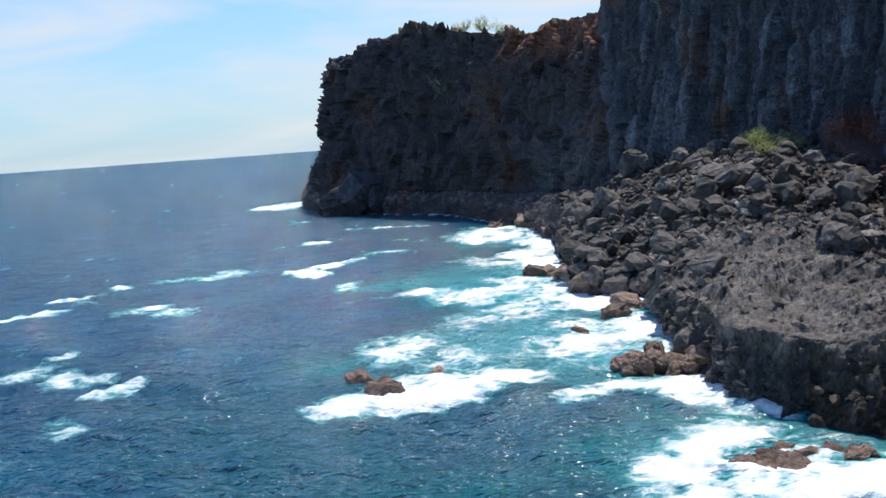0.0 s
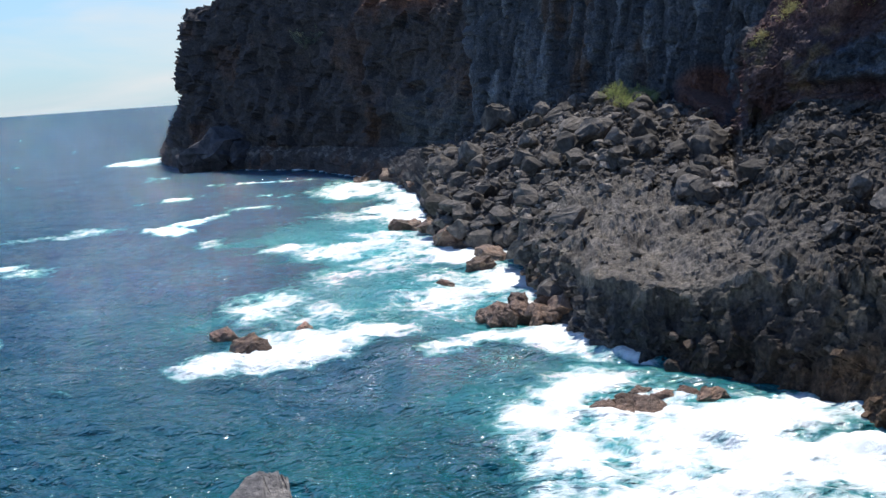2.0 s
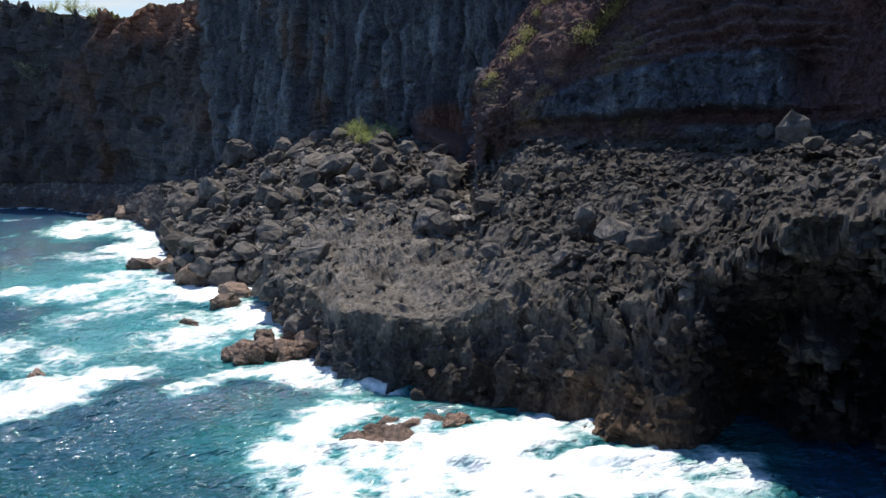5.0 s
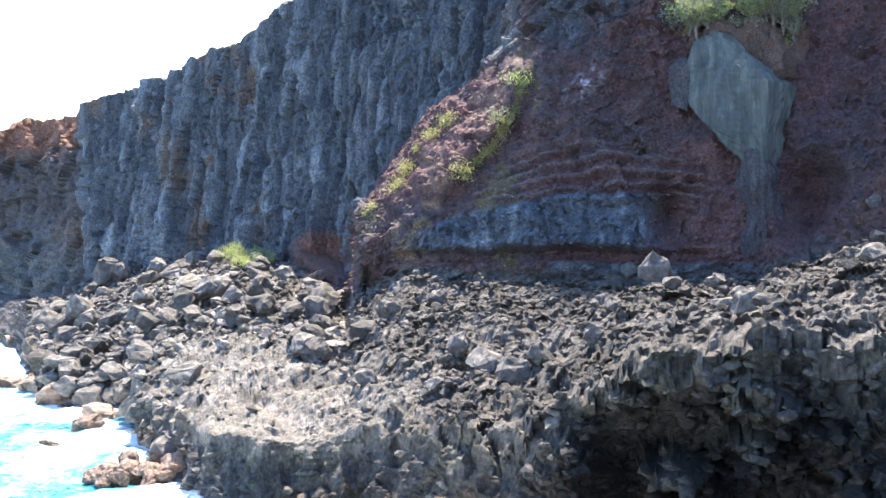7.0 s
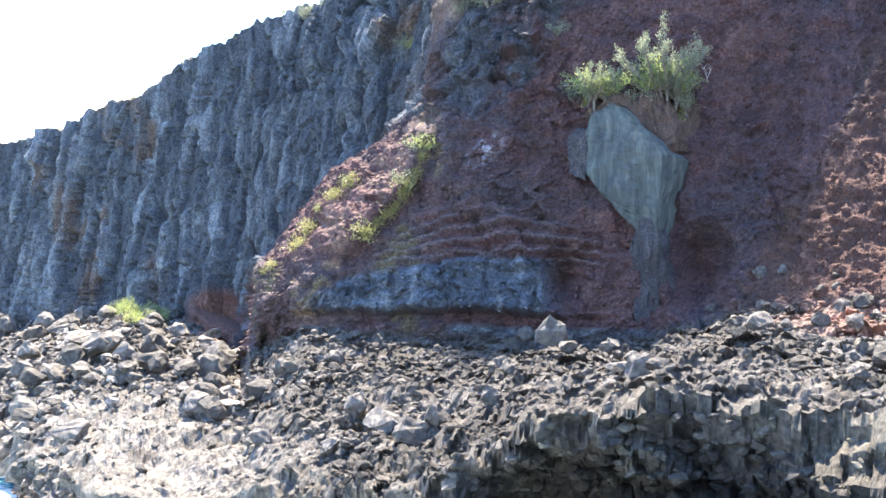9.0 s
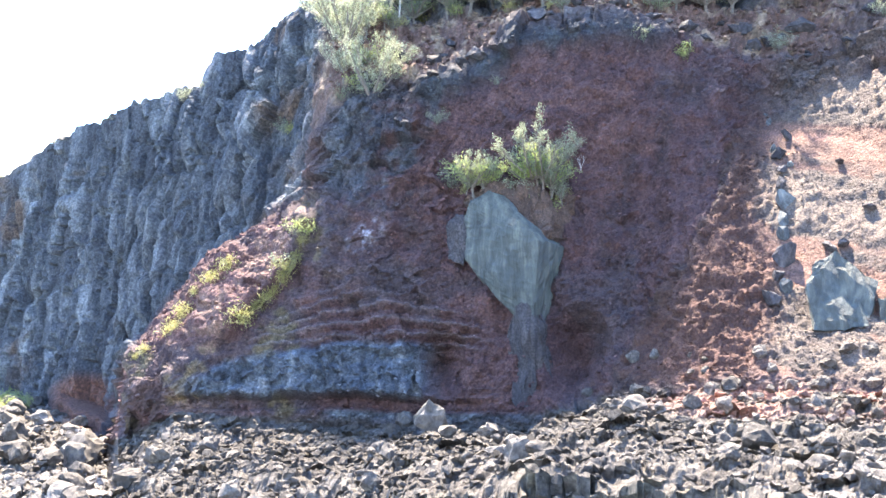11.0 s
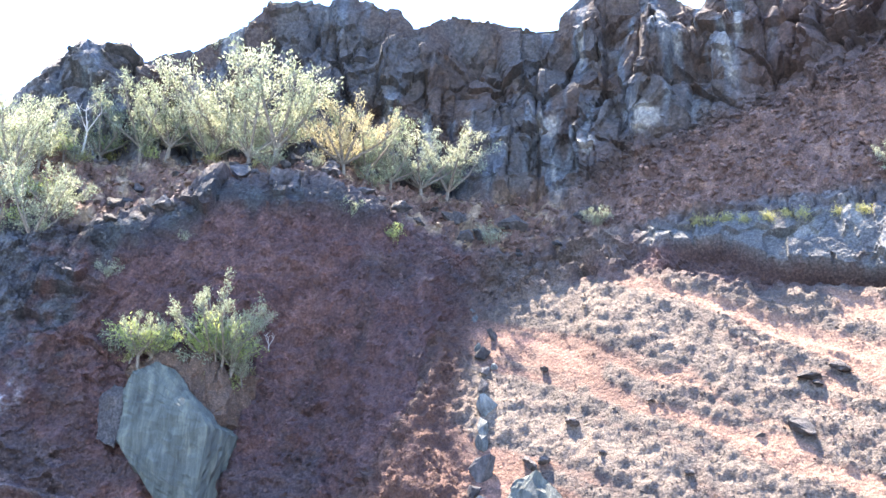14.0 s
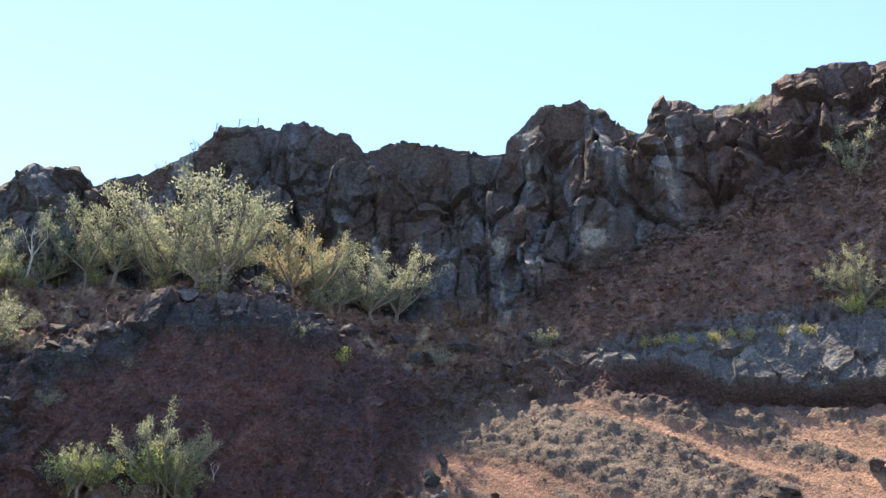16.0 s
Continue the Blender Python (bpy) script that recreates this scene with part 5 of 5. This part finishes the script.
CLUMPS = [(30.5, 13.5, 1.5), (68.7, 18.5, 1.4), (69.4, 18.6, 1.2), (70.1, 18.6, 1.4), (71.0, 18.6, 1.2),
          (72.1, 18.7, 1.5), (73.0, 18.8, 1.2), (73.8, 18.8, 1.4), (75.5, 18.8, 1.5), (76.6, 18.8, 1.4), (79.1, 19.6, 1.8), (80.2, 19.7, 1.8), (43.5, 20.1, 1.4), (45.9, 20.1, 1.4), (38.4, 19.5, 1.6), (37.2, 19.2, 1.6), (41.0, 10.3, 1.2), (46.6, 10.0, 1.2), (17.3, -1.7, 2.4), (16.4, -1.8, 2.2)]
for line_, count in zip(CREST, (8, 11)):
    bs_, as_ = zip(*line_)
    for k in range(count):
        b = bs_[0] + (bs_[-1] - bs_[0]) * (k + rng.random()) / count
        CLUMPS.append((b + rng.gauss(0, 0.1), float(np.interp(b, bs_, as_)) - rng.random() * 0.35, rng.uniform(1.0, 2.4)))
spots = []
for n_, (b, a, h) in enumerate(CLUMPS):
    at, out = surface_hit(b, a)
    spots.append((n_ % 3, at, h * (0.65 if b < 33 else 0.7)))
plant_all(grass_kind, spots, "clump of yellow dry grass on a rock edge", "grass", "grass clumps")

# the dead bleached tree and two bare ones on the rim


def bare_tree(seed, height, material, label, at, name="dead_tree"):
    r = random.Random(seed)
    root = new(name)
    wood, twig = bmesh.new(), bmesh.new()
    top = Vector((0.2, 0.1, height * 0.35))
    limb(wood, Vector((0, 0, -0.5)), top, height * 0.022, height * 0.016)
    for k in range(5):
        t = k * 1.256 + r.uniform(-0.4, 0.4)
        a = top + Vector((math.cos(t) * 0.5, math.sin(t) * 0.5, 1)).normalized() * height * r.uniform(0.25, 0.42)
        limb(twig, top, a, height * 0.012, height * 0.007)
        for _ in range(4):
            b = a + Vector((r.gauss(0, 0.5), r.gauss(0, 0.5), r.uniform(0.3, 1))).normalized() * height * r.uniform(0.1, 0.28)
            limb(twig, a, b, height * 0.006, height * 0.002, 4)
    part("trunk", wood, material, root)
    part("crown", twig, material, root)
    root.location = at
    return tagged(root, label, "tree")


bare_tree(5, 5.8, dead_m, "dead tree with bare bleached branches", surface_hit(37.1, 19.6)[0])
bare_tree(6, 4.2, bark_m, "leafless thin tree on the cliff rim", surface_hit(44.1, 25.9)[0], "bare_tree")
bare_tree(8, 2.6, dead_m, "dead branches spreading from the wall", surface_hit(47.4, 11.0)[0], "dead_tree")

# ---------------------------------------------------------------- the fence on the rim
fence = new("rim_fence")
posts = []
for b in (45.2, 46.3, 47.3):
    j = int(np.argmin(np.abs(AZ - b)))
    line = HITS[:, j]
    i = int(np.argmax(np.where(GS < 10.4, np.arctan2(line[:, 2] - EYE, np.hypot(line[:, 0], line[:, 1])), -9)))
    posts.append(Vector(line[i]))
for p in posts:
    bm = bmesh.new()
    limb(bm, p - Vector((0, 0, 0.4)), p + Vector((0, 0, 1.1)), 0.06, 0.05, 6)
    part("post", bm, bark_m, fence)
for h in (0.45, 0.75, 1.0):
    bm = bmesh.new()
    for p, q in zip(posts, posts[1:]):
        limb(bm, p + Vector((0, 0, h)), q + Vector((0, 0, h)), 0.018, 0.018, 4)
    part("rail", bm, dead_m, fence)
tagged(fence, "short grey post-and-wire fence on the cliff rim", "fence")

# ---------------------------------------------------------------- rubble too small to pick apart


def pebble(seed):
    r = random.Random(seed)
    bm = bmesh.new()
    for p in boulder_points(r, 15):
        bm.verts.new(p)
    bmesh.ops.convex_hull(bm, input=bm.verts[:])
    loose = [v for v in bm.verts if not v.link_faces]
    bmesh.ops.delete(bm, geom=loose, context="VERTS")
    bmesh.ops.triangulate(bm, faces=bm.faces[:])
    bmesh.ops.recalc_face_normals(bm, faces=bm.faces[:])
    bm.verts.index_update()
    v = np.array([x.co[:] for x in bm.verts])
    f = np.array([[x.index for x in y.verts] for y in bm.faces])
    bm.free()
    return v, f


PEBBLES = [pebble(400 + k) for k in range(10)]


def rubble(name, zone, count, smallest, largest, shade, label, seed, flat=0.8, power=2.2):
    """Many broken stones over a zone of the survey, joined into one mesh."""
    g = np.random.default_rng(seed)
    weight = zone * far
    pick = g.choice(len(P2), count, p=weight / weight.sum())
    vs, fs, cs, start = [], [], [], 0
    for i in pick:
        v, f = PEBBLES[g.integers(len(PEBBLES))]
        size = smallest + (largest - smallest) * g.random() ** power
        e = Euler((g.uniform(-0.5, 0.5), g.uniform(-0.5, 0.5), g.uniform(0, 6.28))).to_matrix()
        w = (v * np.array((1.2, 1.0, flat)) * size) @ np.array(e).T
        vs.append(w + P2[i] + N0[i] * size * 0.12 + g.normal(0, 0.06, 3))
        fs.append(f + start)
        cs.append(np.repeat((G[i] * shade * g.uniform(0.65, 1.5))[None], len(v), 0))
        start += len(v)
    ob = mesh_from_arrays(name, np.concatenate(vs), np.concatenate(fs), GRAVEL if name == "scoria_clasts" else ROCK)
    set_colours(ob, "rock_tone", np.concatenate(cs))
    return tagged(ob, label, "rubble", kind="stuff")


on_terrace = step(2.0, 2.06, s) * (1 - step(3.95, 4.05, s))
rubble("terrace_rubble", on_terrace * step(12, 14, az) * (1 - step(70, 74, az)) * (0.25 + 0.75 * sheet), 5000, 0.18, 0.95, 0.85, "loose black and grey lava rubble on the terrace", 1, 0.85, 3.0)
rubble("talus_rubble", step(1.1, 1.3, s) * (1 - step(3.95, 4.05, s)) * step(5.8, 6.2, az) * (1 - step(20, 23, az)) * (1 - step(12, 14, az) * (1 - step(2.6, 2.9, s))), 2600, 0.4, 1.5, 1.3, "broken grey rubble between the talus boulders", 2)
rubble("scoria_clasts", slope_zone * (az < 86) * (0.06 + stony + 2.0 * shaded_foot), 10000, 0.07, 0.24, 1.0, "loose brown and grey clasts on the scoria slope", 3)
rubble("wall_clasts", red_zone * (az < 60), 4500, 0.12, 0.5, 1.1, "small clasts sticking out of the red scoria wall", 4)
rubble("bank_clasts", np.maximum(bank * (az < 86), ledge_soil * 0.7), 5500, 0.15, 0.7, 1.0, "brown rubble of the upper bank and ledge", 5)
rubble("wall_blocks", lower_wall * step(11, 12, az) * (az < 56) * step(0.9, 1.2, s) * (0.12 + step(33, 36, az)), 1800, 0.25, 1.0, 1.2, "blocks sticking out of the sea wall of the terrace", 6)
